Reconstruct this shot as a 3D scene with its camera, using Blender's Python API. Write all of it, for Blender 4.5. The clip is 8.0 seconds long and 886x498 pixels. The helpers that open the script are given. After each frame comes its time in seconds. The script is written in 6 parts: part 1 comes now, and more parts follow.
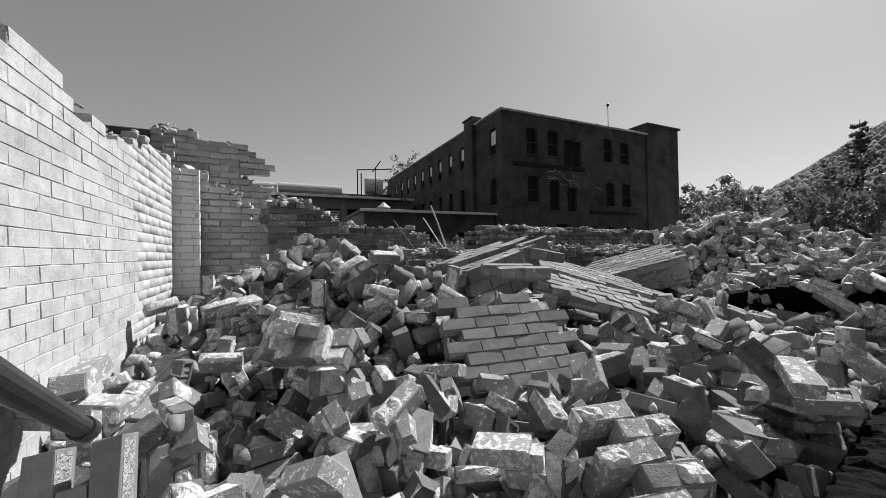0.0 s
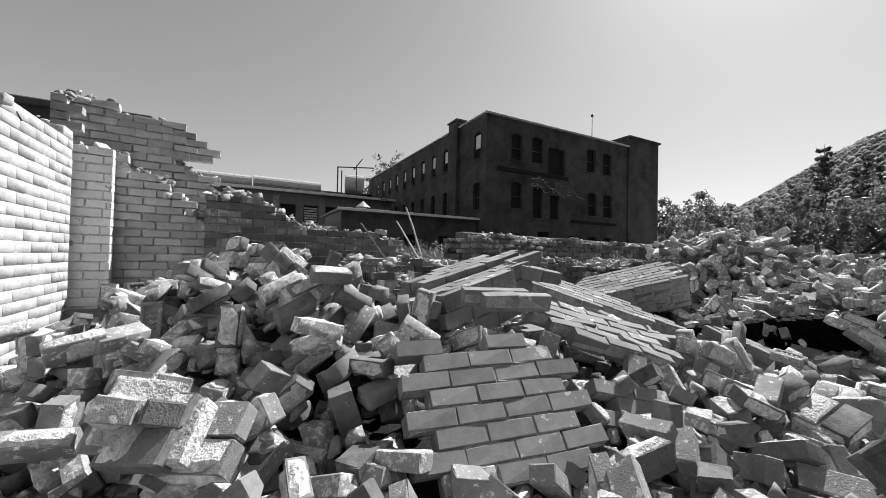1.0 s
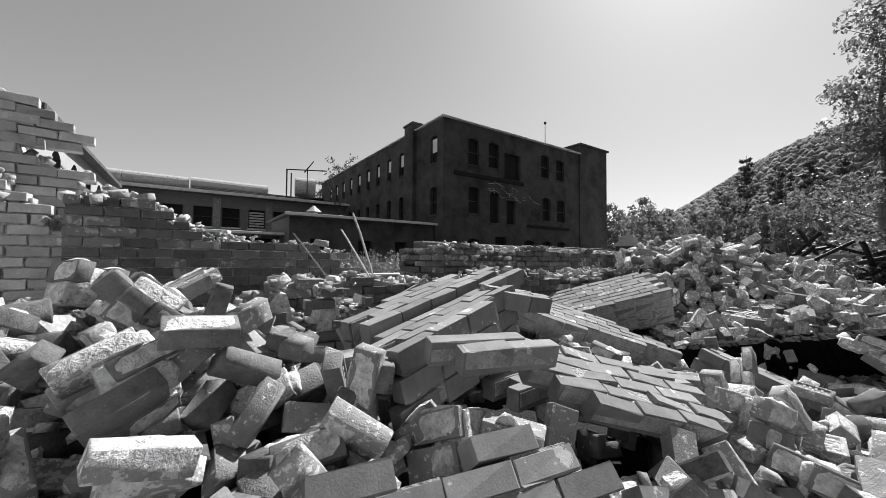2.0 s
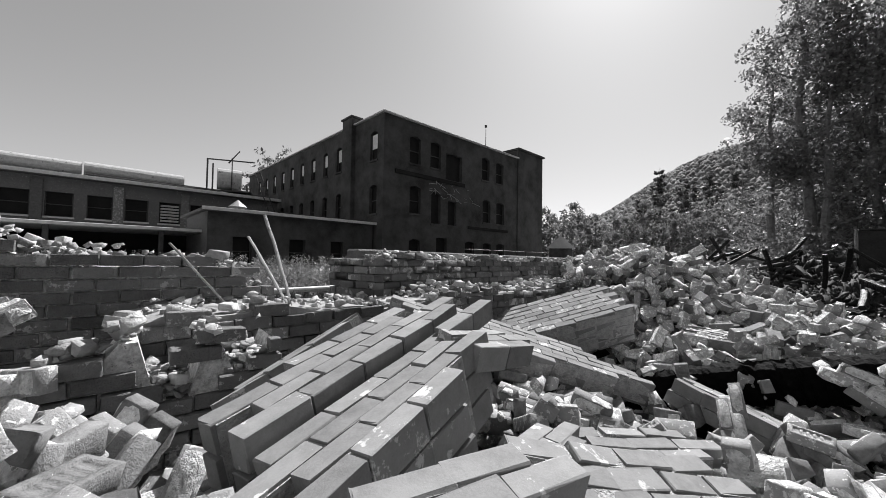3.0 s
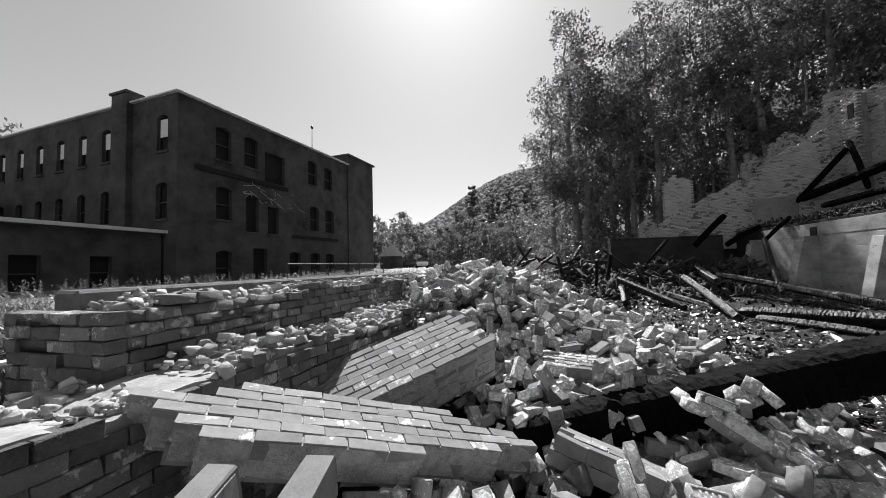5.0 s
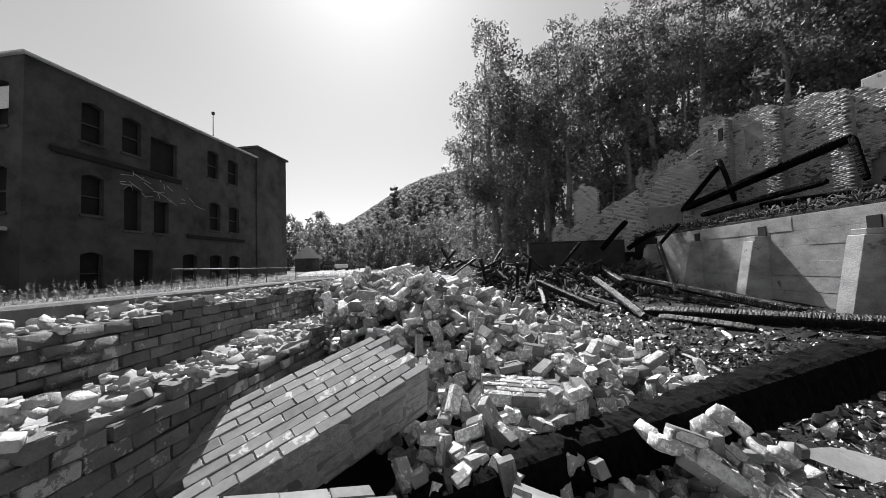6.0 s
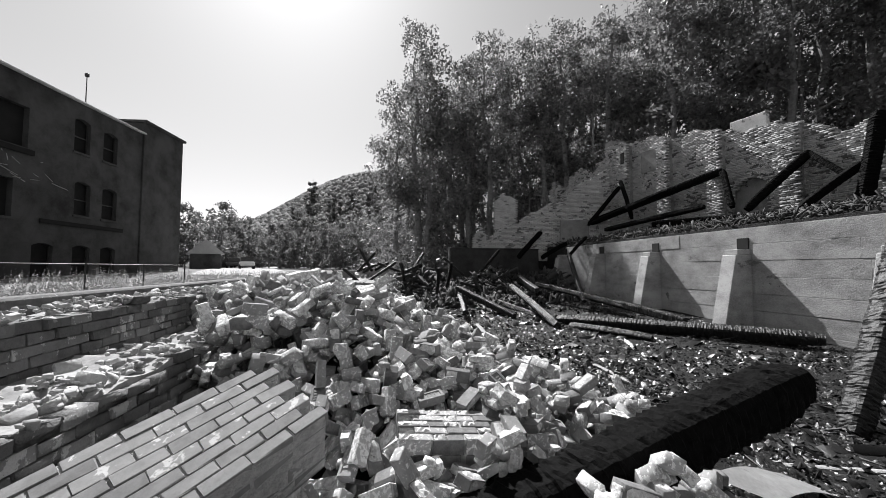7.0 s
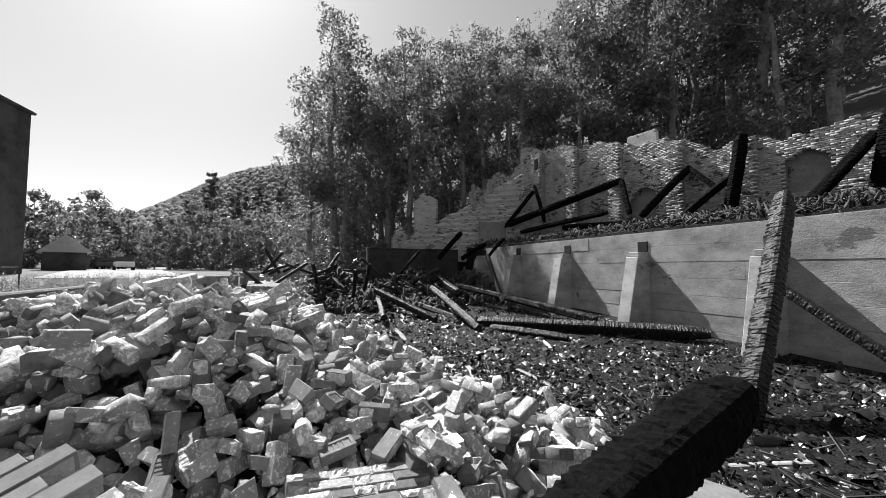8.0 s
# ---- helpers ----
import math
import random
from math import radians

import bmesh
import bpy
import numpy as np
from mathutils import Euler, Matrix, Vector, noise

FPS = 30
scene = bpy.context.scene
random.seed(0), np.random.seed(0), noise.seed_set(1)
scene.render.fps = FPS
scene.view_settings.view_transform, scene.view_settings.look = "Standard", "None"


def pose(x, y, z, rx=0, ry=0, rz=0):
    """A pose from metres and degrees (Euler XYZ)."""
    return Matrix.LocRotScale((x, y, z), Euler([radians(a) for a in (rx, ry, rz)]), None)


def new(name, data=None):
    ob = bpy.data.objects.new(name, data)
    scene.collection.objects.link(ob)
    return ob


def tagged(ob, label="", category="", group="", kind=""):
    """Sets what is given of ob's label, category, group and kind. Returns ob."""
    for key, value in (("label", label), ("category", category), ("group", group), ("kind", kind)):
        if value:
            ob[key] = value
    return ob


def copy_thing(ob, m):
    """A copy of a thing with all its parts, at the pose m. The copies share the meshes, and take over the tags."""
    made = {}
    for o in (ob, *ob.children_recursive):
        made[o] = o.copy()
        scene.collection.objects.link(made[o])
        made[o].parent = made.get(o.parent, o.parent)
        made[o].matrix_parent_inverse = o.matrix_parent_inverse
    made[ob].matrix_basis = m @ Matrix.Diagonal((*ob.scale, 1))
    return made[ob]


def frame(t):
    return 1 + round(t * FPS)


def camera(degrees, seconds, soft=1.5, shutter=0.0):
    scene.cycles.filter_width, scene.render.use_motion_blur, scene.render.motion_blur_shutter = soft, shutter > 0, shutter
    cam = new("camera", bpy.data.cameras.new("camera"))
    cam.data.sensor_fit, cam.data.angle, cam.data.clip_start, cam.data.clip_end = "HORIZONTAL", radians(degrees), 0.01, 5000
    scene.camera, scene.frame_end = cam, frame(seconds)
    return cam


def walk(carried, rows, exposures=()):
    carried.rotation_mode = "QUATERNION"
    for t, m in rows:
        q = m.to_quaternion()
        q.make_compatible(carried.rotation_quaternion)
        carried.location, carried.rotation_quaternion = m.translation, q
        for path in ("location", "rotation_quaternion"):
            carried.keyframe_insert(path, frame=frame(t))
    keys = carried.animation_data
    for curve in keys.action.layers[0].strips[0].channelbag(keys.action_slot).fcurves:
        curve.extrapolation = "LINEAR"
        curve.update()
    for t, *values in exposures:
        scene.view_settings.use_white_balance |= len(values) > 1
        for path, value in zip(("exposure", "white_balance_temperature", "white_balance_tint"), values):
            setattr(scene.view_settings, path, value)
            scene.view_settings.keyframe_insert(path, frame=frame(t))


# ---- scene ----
cam = camera(100.5, 8.0, soft=0.45)
# seconds, eye (m), turn (degrees)
PATH = [
    (0, 0.000, 0.000, 1.300, 90.60, 1.00, 0.00),
    (0.5, 0.044, 0.319, 1.337, 90.78, -1.48, -1.41),
    (1, 0.064, 0.666, 1.393, 91.00, -1.27, -3.06),
    (1.5, 0.096, 1.024, 1.450, 91.19, -1.22, -5.73),
    (1.7, 0.101, 1.168, 1.468, 91.55, -0.85, -7.17),
    (2.8, 0.193, 1.973, 1.606, 91.95, -0.71, -17.27),
    (3, 0.220, 2.069, 1.640, 91.85, -0.87, -19.08),
    (3.5, 0.294, 2.289, 1.715, 91.96, -0.69, -24.12),
    (4, 0.373, 2.500, 1.778, 92.16, -0.17, -30.65),
    (4.5, 0.474, 2.730, 1.823, 92.39, 0.65, -38.18),
    (4.7, 0.528, 2.819, 1.832, 92.65, 0.79, -40.94),
    (5.8, 1.037, 3.370, 1.907, 92.76, 2.39, -54.78),
    (6, 1.119, 3.430, 1.919, 92.82, 1.76, -57.05),
    (6.5, 1.344, 3.560, 1.962, 92.89, -0.05, -62.91),
    (7, 1.594, 3.680, 1.994, 92.99, -0.13, -69.42),
    (7.5, 1.882, 3.788, 2.014, 93.01, 0.25, -75.92),
    (8, 2.176, 3.867, 2.038, 93.03, 0.02, -81.95),
]
walk(cam, [(t, pose(x, y, z, rx, ry, rz)) for t, x, y, z, rx, ry, rz in PATH], exposures=((0, 0.4, 6480, 11), (0.5, 0.66, 6480, 11), (1.5, 0.74, 6480, 11), (3, 0.74, 6480, 11), (6, 0.9, 6480, 11), (8, 0.98, 6480, 11)))

# ---- light: clear summer sky, sun ahead to the right of the first view ----
SUN_AZ, SUN_EL = radians(45.5), radians(47)
SUN_DIR = Vector((math.sin(SUN_AZ) * math.cos(SUN_EL), math.cos(SUN_AZ) * math.cos(SUN_EL), math.sin(SUN_EL)))
world = bpy.data.worlds.new("sky")
scene.world = world
world.use_nodes = True
wn = world.node_tree.nodes
wl = world.node_tree.links
sky = wn.new("ShaderNodeTexSky")
sky.sky_type = "NISHITA"
sky.sun_disc = False
sky.sun_elevation = SUN_EL
sky.sun_rotation = SUN_AZ
sky.air_density, sky.dust_density, sky.ozone_density = 1.0, 0.7, 1.0
grey = wn.new("ShaderNodeRGBToBW")
wl.new(sky.outputs["Color"], grey.inputs["Color"])
thin = wn.new("ShaderNodeMath")
thin.operation = "POWER"
thin.inputs[1].default_value = 0.78
wl.new(grey.outputs["Val"], thin.inputs[0])
wl.new(thin.outputs[0], wn["Background"].inputs["Color"])
wn["Background"].inputs["Strength"].default_value = 0.106
sun_data = bpy.data.lights.new("sun", "SUN")
sun_data.energy, sun_data.angle = 5.0, radians(0.55)
sun = new("sun", sun_data)
sun.rotation_euler = SUN_DIR.to_track_quat("Z", "Y").to_euler()


# ---- materials ----
def material(name, lo, hi, scale=8.0, rough=0.85, bump=0.3, fine=90.0, patch=None, patch_at=0.6, patch_scale=5.0, vary=0.0, spec=0.3, stretch=None, relief=0.01):
    """Two scales of mottling between two greys, fine relief, optional patches of another grey, variation from piece to piece."""
    m = bpy.data.materials.new(name)
    m.use_nodes = True
    nt = m.node_tree
    n, l = nt.nodes, nt.links
    bsdf = n["Principled BSDF"]
    bsdf.inputs["Roughness"].default_value = rough
    bsdf.inputs["Specular IOR Level"].default_value = spec
    geo = n.new("ShaderNodeNewGeometry")
    info = n.new("ShaderNodeObjectInfo")
    where = geo.outputs["Position"]
    if stretch:
        sc = n.new("ShaderNodeVectorMath")
        sc.operation = "MULTIPLY"
        l.new(where, sc.inputs[0])
        sc.inputs[1].default_value = stretch
        where = sc.outputs[0]

    def noise_at(s, detail):
        t = n.new("ShaderNodeTexNoise")
        t.inputs["Scale"].default_value = s
        t.inputs["Detail"].default_value = detail
        t.inputs["Roughness"].default_value = 0.68
        l.new(where, t.inputs["Vector"])
        return t.outputs["Fac"]

    def calc(op, a, b=None, clamp=False):
        t = n.new("ShaderNodeMath")
        t.operation, t.use_clamp = op, clamp
        for i, v in enumerate((a, b)):
            if v is None:
                continue
            if isinstance(v, (int, float)):
                t.inputs[i].default_value = v
            else:
                l.new(v, t.inputs[i])
        return t.outputs[0]

    big, small = noise_at(scale, 4), noise_at(fine, 3)
    mixed = calc("ADD", calc("MULTIPLY", big, 1.6), calc("MULTIPLY", small, 0.7))
    fac = calc("MULTIPLY", calc("SUBTRACT", mixed, 0.75), 1.6, True)
    if vary:
        piece = calc("FRACT", calc("ADD", info.outputs["Random"], geo.outputs["Random Per Island"]))
        fac = calc("ADD", calc("MULTIPLY", fac, 1 - vary), calc("MULTIPLY", piece, vary), True)
    ramp = n.new("ShaderNodeMix")
    ramp.data_type = "FLOAT"
    l.new(fac, ramp.inputs[0])
    ramp.inputs[2].default_value, ramp.inputs[3].default_value = lo, hi
    value = ramp.outputs[0]
    if patch is not None:
        edge = noise_at(patch_scale, 6)
        if vary:
            edge = calc("ADD", edge, calc("MULTIPLY", calc("SUBTRACT", piece, 0.5), 0.22))
        mask = calc("MULTIPLY", calc("SUBTRACT", edge, patch_at), 34.0, True)
        over = n.new("ShaderNodeMix")
        over.data_type = "FLOAT"
        l.new(mask, over.inputs[0])
        l.new(value, over.inputs[2])
        l.new(calc("MULTIPLY", calc("ADD", calc("MULTIPLY", small, 0.5), 0.75), patch), over.inputs[3])
        value = over.outputs[0]
    comb = n.new("ShaderNodeCombineColor")
    for i in range(3):
        l.new(value, comb.inputs[i])
    l.new(comb.outputs[0], bsdf.inputs["Base Color"])
    if bump:
        b = n.new("ShaderNodeBump")
        b.inputs["Strength"].default_value = bump
        b.inputs["Distance"].default_value = relief
        l.new(calc("ADD", calc("MULTIPLY", big, 0.6), small), b.inputs["Height"])
        l.new(b.outputs["Normal"], bsdf.inputs["Normal"])
    return m


M_BRICK = material("rubble_brick", 0.045, 0.4, 18, 0.9, 0.8, 130, patch=0.7, patch_at=0.625, patch_scale=38, vary=0.72, relief=0.006)
M_PALEBRICK = material("mortar_stained_brick", 0.07, 0.52, 18, 0.9, 0.8, 130, patch=0.78, patch_at=0.59, patch_scale=36, vary=0.78, relief=0.006)
M_SLAB = material("slab_brick", 0.13, 0.3, 14, 0.88, 0.25, 160, patch=0.55, patch_at=0.66, patch_scale=13, vary=0.55, relief=0.004)
M_MORTAR = material("mortar", 0.3, 0.78, 26, 0.95, 1.0, 70, patch=0.26, patch_at=0.62, patch_scale=30, relief=0.014)
M_WHITE = material("whitewashed_brick", 0.3, 0.56, 7, 0.85, 0.5, 70, patch=0.3, patch_at=0.7, patch_scale=9, vary=0.22, relief=0.006)
M_STEP = material("worn_painted_brick", 0.26, 0.62, 8, 0.9, 0.8, 80, patch=0.62, patch_at=0.62, patch_scale=8, vary=0.55)
M_PILASTER = material("pale_painted_brick", 0.6, 0.86, 8, 0.9, 0.6, 80, patch=0.3, patch_at=0.66, patch_scale=8, vary=0.4)
M_OLD = material("old_wall_brick", 0.06, 0.24, 9, 0.92, 0.9, 80, patch=0.42, patch_at=0.62, patch_scale=10, vary=0.65, relief=0.014)
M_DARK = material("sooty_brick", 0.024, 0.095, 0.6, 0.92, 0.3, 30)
# Near black: the shade inside openings put into the colour; tyres and ledges too
M_SHADE = material("opening_shade_black", 0.012, 0.02, 2, 0.9, 0, 20)
M_CONCRETE = material("board_marked_concrete", 0.15, 0.38, 1.5, 0.9, 0.7, 30, patch=0.14, patch_at=0.61, patch_scale=1.2, stretch=(0.9, 0.9, 1.5), relief=0.012)
M_CHAR = material("charred_timber", 0.002, 0.016, 22, 0.5, 0.8, 24, spec=0.3, relief=0.014)
M_ASH = material("ash_ground", 0.002, 0.008, 9, 0.85, 1.0, 40, patch=0.03, patch_at=0.7, patch_scale=24, relief=0.03)
M_DEEPCHAR = material("deeply_charred_timber", 0.001, 0.005, 20, 0.8, 0.8, 24, spec=0.05, relief=0.014)
M_SOOT = material("sooty_concrete", 0.018, 0.05, 1.5, 0.9, 0.3, 20)
M_FLAKE = material("charcoal_flakes", 0.001, 0.035, 9, 0.32, 0.5, 50, vary=0.92, spec=0.5)
# Grit greys reach pale values that stand for sun glints on charcoal
M_GLINT_GRIT = material("grit_and_glints", 0.04, 0.45, 9, 0.6, 0.3, 50, vary=0.95)
M_TIMBER = material("weathered_timber", 0.13, 0.42, 16, 0.8, 0.6, 90, vary=0.3)
M_METAL = material("dull_sheet_metal", 0.35, 0.55, 4, 0.42, 0.1, 40, patch=0.2, patch_at=0.62, patch_scale=3, spec=0.6)
M_DARKMETAL = material("dark_painted_steel", 0.03, 0.07, 5, 0.5, 0.1, 40)
M_ROOF = material("tarred_roof", 0.06, 0.12, 2, 0.8, 0.3, 20)
M_COPING = material("pale_coping", 0.45, 0.65, 3, 0.7, 0.2, 30)
M_GROUND = material("dusty_ground", 0.06, 0.18, 0.6, 0.95, 0.5, 14)
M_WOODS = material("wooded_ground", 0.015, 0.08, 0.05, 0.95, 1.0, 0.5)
M_ROAD = material("pale_road", 0.25, 0.36, 0.8, 0.9, 0.2, 20)


def leafy(name, lo, hi, through_light, spec=0.4):
    """Leaves that let part of the light through."""
    m = material(name, lo, hi, 3, 0.5, 0, 20, vary=0.6, spec=spec)
    n, l = m.node_tree.nodes, m.node_tree.links
    bsdf = n["Principled BSDF"]
    back = n.new("ShaderNodeBsdfTranslucent")
    gain = n.new("ShaderNodeVectorMath")
    gain.operation = "SCALE"
    gain.inputs["Scale"].default_value = 2.2
    l.new(bsdf.inputs["Base Color"].links[0].from_socket, gain.inputs[0])
    l.new(gain.outputs[0], back.inputs["Color"])
    mix = n.new("ShaderNodeMixShader")
    mix.inputs[0].default_value = through_light
    l.new(bsdf.outputs[0], mix.inputs[1])
    l.new(back.outputs[0], mix.inputs[2])
    l.new(mix.outputs[0], n["Material Output"].inputs["Surface"])
    return m


M_LEAF = leafy("leaves", 0.025, 0.16, 0.42, 0.6)
M_NEEDLES = leafy("pine_needles", 0.025, 0.07, 0.25)
M_BARK = material("bark", 0.09, 0.26, 4, 0.95, 0.6, 30)
M_PALEBARK = material("pale_bark", 0.12, 0.32, 5, 0.9, 0.6, 30, stretch=(1, 1, 0.3))
M_GRASS = material("dry_grass", 0.04, 0.13, 2, 0.8, 0, 10, vary=0.6)
M_GABLE = material("painted_brick_wall", 0.3, 0.42, 1.5, 0.9, 0.2, 40)
M_PAPER = material("pale_scrap", 0.6, 0.8, 9, 0.8, 0.2, 60)


# ---- mesh tools ----
def mesh_of(name, verts, faces, mats):
    me = bpy.data.meshes.new(name)
    me.from_pydata([tuple(v) for v in verts], [], [tuple(f) for f in faces])
    for m in mats if isinstance(mats, (list, tuple)) else [mats]:
        me.materials.append(m)
    return me


def part(name, bm, mat, parent, label=""):
    """One mesh object from a bmesh, under a thing."""
    me = bpy.data.meshes.new(name)
    bm.to_mesh(me)
    bm.free()
    me.materials.append(mat)
    ob = new(name, me)
    if parent is not None:
        ob.parent = parent
    return tagged(ob, label)


def thing(name, label, category, at=(0, 0, 0), group="", kind=""):
    ob = new(name)
    ob.location = at
    ob.empty_display_size = 0.2
    return tagged(ob, label, category, group, kind)


def axes(o, r, w):
    """The frame with its origin at o, x along r, y along w as square to r as can be, z out of both."""
    r = Vector(r).normalized()
    n = r.cross(Vector(w)).normalized()
    w = n.cross(r)
    m = Matrix((r, w, n)).transposed().to_4x4()
    m.translation = Vector(o)
    return m


def add_box(bm, lo, hi, m=None, bevel=0.0, jitter=0.0, rng=None):
    """A box from corner to corner, bevelled and a little uneven."""
    res = bmesh.ops.create_cube(bm, size=1)
    vs = res["verts"]
    c = [(a + b) / 2 for a, b in zip(lo, hi)]
    d = [b - a for a, b in zip(lo, hi)]
    for v in vs:
        v.co = Vector((c[i] + v.co[i] * d[i] for i in range(3)))
    if bevel:
        es = list({e for v in vs for e in v.link_edges})
        out = bmesh.ops.bevel(bm, geom=es, offset=bevel, segments=1, profile=0.5, affect="EDGES")
        vs = list({v for f in out["faces"] for v in f.verts} | {v for v in vs if v.is_valid})
    if jitter:
        for v in vs:
            v.co += Vector([rng.uniform(-jitter, jitter) for _ in range(3)])
    if m is not None:
        for v in vs:
            v.co = m @ v.co
    return vs


def add_tube(bm, a, b, ra, rb=None, n=10):
    """A round bar from a to b."""
    a, b = Vector(a), Vector(b)
    rb = ra if rb is None else rb
    q = (b - a).to_track_quat("Z", "Y").to_matrix()
    rings = []
    for p, r in ((a, ra), (b, rb)):
        rings.append([bm.verts.new(p + q @ Vector((r * math.cos(2 * math.pi * i / n), r * math.sin(2 * math.pi * i / n), 0))) for i in range(n)])
    for i in range(n):
        bm.faces.new((rings[0][i], rings[0][(i + 1) % n], rings[1][(i + 1) % n], rings[1][i]))
    bm.faces.new(rings[0][::-1])
    bm.faces.new(rings[1])


def box_part(name, lo, hi, mat, parent, m=None, bevel=0.0, label=""):
    bm = bmesh.new()
    add_box(bm, lo, hi, m, bevel)
    return part(name, bm, mat, parent, label)


def joined(name, pieces, mat, parent=None):
    """Many pieces (vertices, faces) in one mesh."""
    vs, loops, starts, totals, slots, base, at = [], [], [], [], [], 0, 0
    for v, f, *rest in pieces:
        vs.append(v)
        slots.extend(rest[0] if rest else [0] * len(f))
        for face in f:
            loops.extend(i + base for i in face)
            starts.append(at)
            totals.append(len(face))
            at += len(face)
        base += len(v)
    me = bpy.data.meshes.new(name)
    co = np.concatenate(vs).astype(np.float32)
    me.vertices.add(len(co))
    me.vertices.foreach_set("co", co.ravel())
    me.loops.add(at)
    me.loops.foreach_set("vertex_index", np.array(loops, np.int32))
    me.polygons.add(len(starts))
    me.polygons.foreach_set("loop_start", np.array(starts, np.int32))
    me.polygons.foreach_set("material_index", np.array(slots, np.int32))
    me.update(calc_edges=True)
    me.validate()
    for m in mat if isinstance(mat, (list, tuple)) else [mat]:
        me.materials.append(m)
    ob = new(name, me)
    if parent is not None:
        ob.parent = parent
    return ob


def arrays(me):
    return np.array([v.co for v in me.vertices]), [tuple(p.vertices) for p in me.polygons], [p.material_index for p in me.polygons]


# ---- bricks ----
BL, BW, BH = 0.2, 0.095, 0.064
PITCH, COURSE = 0.21, 0.075


def mortar_skin(bm, h, rng, side, full):
    """Lumpy mortar still stuck on one face of a brick."""
    x0, x1 = (-1, 1) if full else rng.choice(((-1, rng.uniform(-0.1, 0.6)), (rng.uniform(-0.6, 0.1), 1)))
    nx, ny = 5, 3
    flip = 1 if side == "top" else -1
    rows = []
    for i in range(nx + 1):
        row = []
        for j in range(ny + 1):
            edge = i in (0, nx) or j in (0, ny)
            a = x0 + (x1 - x0) * i / nx + (rng.uniform(-0.06, 0.06) if 0 < i < nx or not full else 0)
            b = -1 + 2 * j / ny + (rng.uniform(-0.1, 0.1) if 0 < j < ny else 0)
            if edge:
                a, b = a * rng.uniform(0.86, 0.99), b * rng.uniform(0.84, 0.98)
            z = h[2] - 0.002 if edge else h[2] + rng.uniform(0.002, 0.017)
            if side == "edge":
                row.append(bm.verts.new((a * h[0], h[1] - h[2] + z, b * h[2])))
            else:
                row.append(bm.verts.new((a * h[0], b * h[1], flip * z)))
        rows.append(row)
    out = []
    for r0, r1 in zip(rows, rows[1:]):
        for j in range(ny):
            q = (r0[j], r1[j], r1[j + 1], r0[j + 1])
            f = bm.faces.new(q if side == "top" else q[::-1])
            f.material_index = 1
            out.append(f)
    return out


def brick_mesh(name, seed, size=(BL, BW, BH), frog=False, broken=False, mat=None, rough=0.0025, bevel=0.004, mortar=""):
    """A worn brick about its centre; frog: a sunk panel with raised bars; broken: a torn end."""
    rng = random.Random(seed)
    bm = bmesh.new()
    h = [s / 2 for s in size]
    add_box(bm, [-x for x in h], h, None, bevel, rough, rng)
    for side in mortar.split():
        mortar_skin(bm, h, rng, side, rng.random() < 0.6)
    if broken:
        cut = h[0] * rng.uniform(-0.4, 0.5)
        tilt = Vector((1, rng.uniform(-0.5, 0.5), rng.uniform(-0.5, 0.5))).normalized()
        bmesh.ops.bisect_plane(bm, geom=bm.verts[:] + bm.edges[:] + bm.faces[:], plane_co=(cut, 0, 0), plane_no=tilt, clear_outer=True)
        edges = [e for e in bm.edges if e.is_boundary]
        if edges:
            filled = bmesh.ops.contextual_create(bm, geom=edges)
            poked = bmesh.ops.poke(bm, faces=[f for f in filled["faces"] if f.is_valid])
            for v in poked["verts"]:
                v.co += tilt * rng.uniform(-0.02, 0.02) + Vector([rng.uniform(-0.01, 0.01) for _ in range(3)])
    if frog:
        top = max(bm.faces, key=lambda f: f.normal.z * 10 + f.calc_area())
        bmesh.ops.inset_region(bm, faces=[top], thickness=0.022, depth=0)
        bmesh.ops.inset_region(bm, faces=[top], thickness=0.003, depth=-0.008)
        for x in (-0.05, -0.034, -0.022, -0.006, 0.006, 0.022, 0.034, 0.05):
            bmesh.ops.bisect_plane(bm, geom=bm.verts[:] + bm.edges[:] + bm.faces[:], plane_co=(x, 0, 0), plane_no=(1, 0, 0))
        floor = [f for f in bm.faces if f.normal.z > 0.9 and h[2] - 0.014 < f.calc_center_median().z < h[2] - 0.005]
        floor = sorted(floor, key=lambda f: f.calc_center_median().x)[1::2]
        if floor:
            bmesh.ops.inset_individual(bm, faces=floor, thickness=0.004, depth=0.004)
    me = bpy.data.meshes.new(name)
    bm.to_mesh(me)
    bm.free()
    me.materials.append(mat or M_BRICK)
    me.materials.append(M_MORTAR)
    return me


def lump_mesh(name, seed, size, mat):
    """A broken, sharp-edged lump of mortar or brick."""
    rng = random.Random(seed)
    bm = bmesh.new()
    for _ in range(13):
        c = [rng.uniform(-1, 1) for _ in range(3)]
        k = max(abs(x) for x in c)
        bm.verts.new([c[i] / k ** 0.8 * size[i] * 0.55 for i in range(3)])
    out = bmesh.ops.convex_hull(bm, input=bm.verts[:])
    bmesh.ops.delete(bm, geom=[v for v in bm.verts if not v.link_faces], context="VERTS")
    me = bpy.data.meshes.new(name)
    bm.to_mesh(me)
    bm.free()
    me.materials.append(mat)
    return me


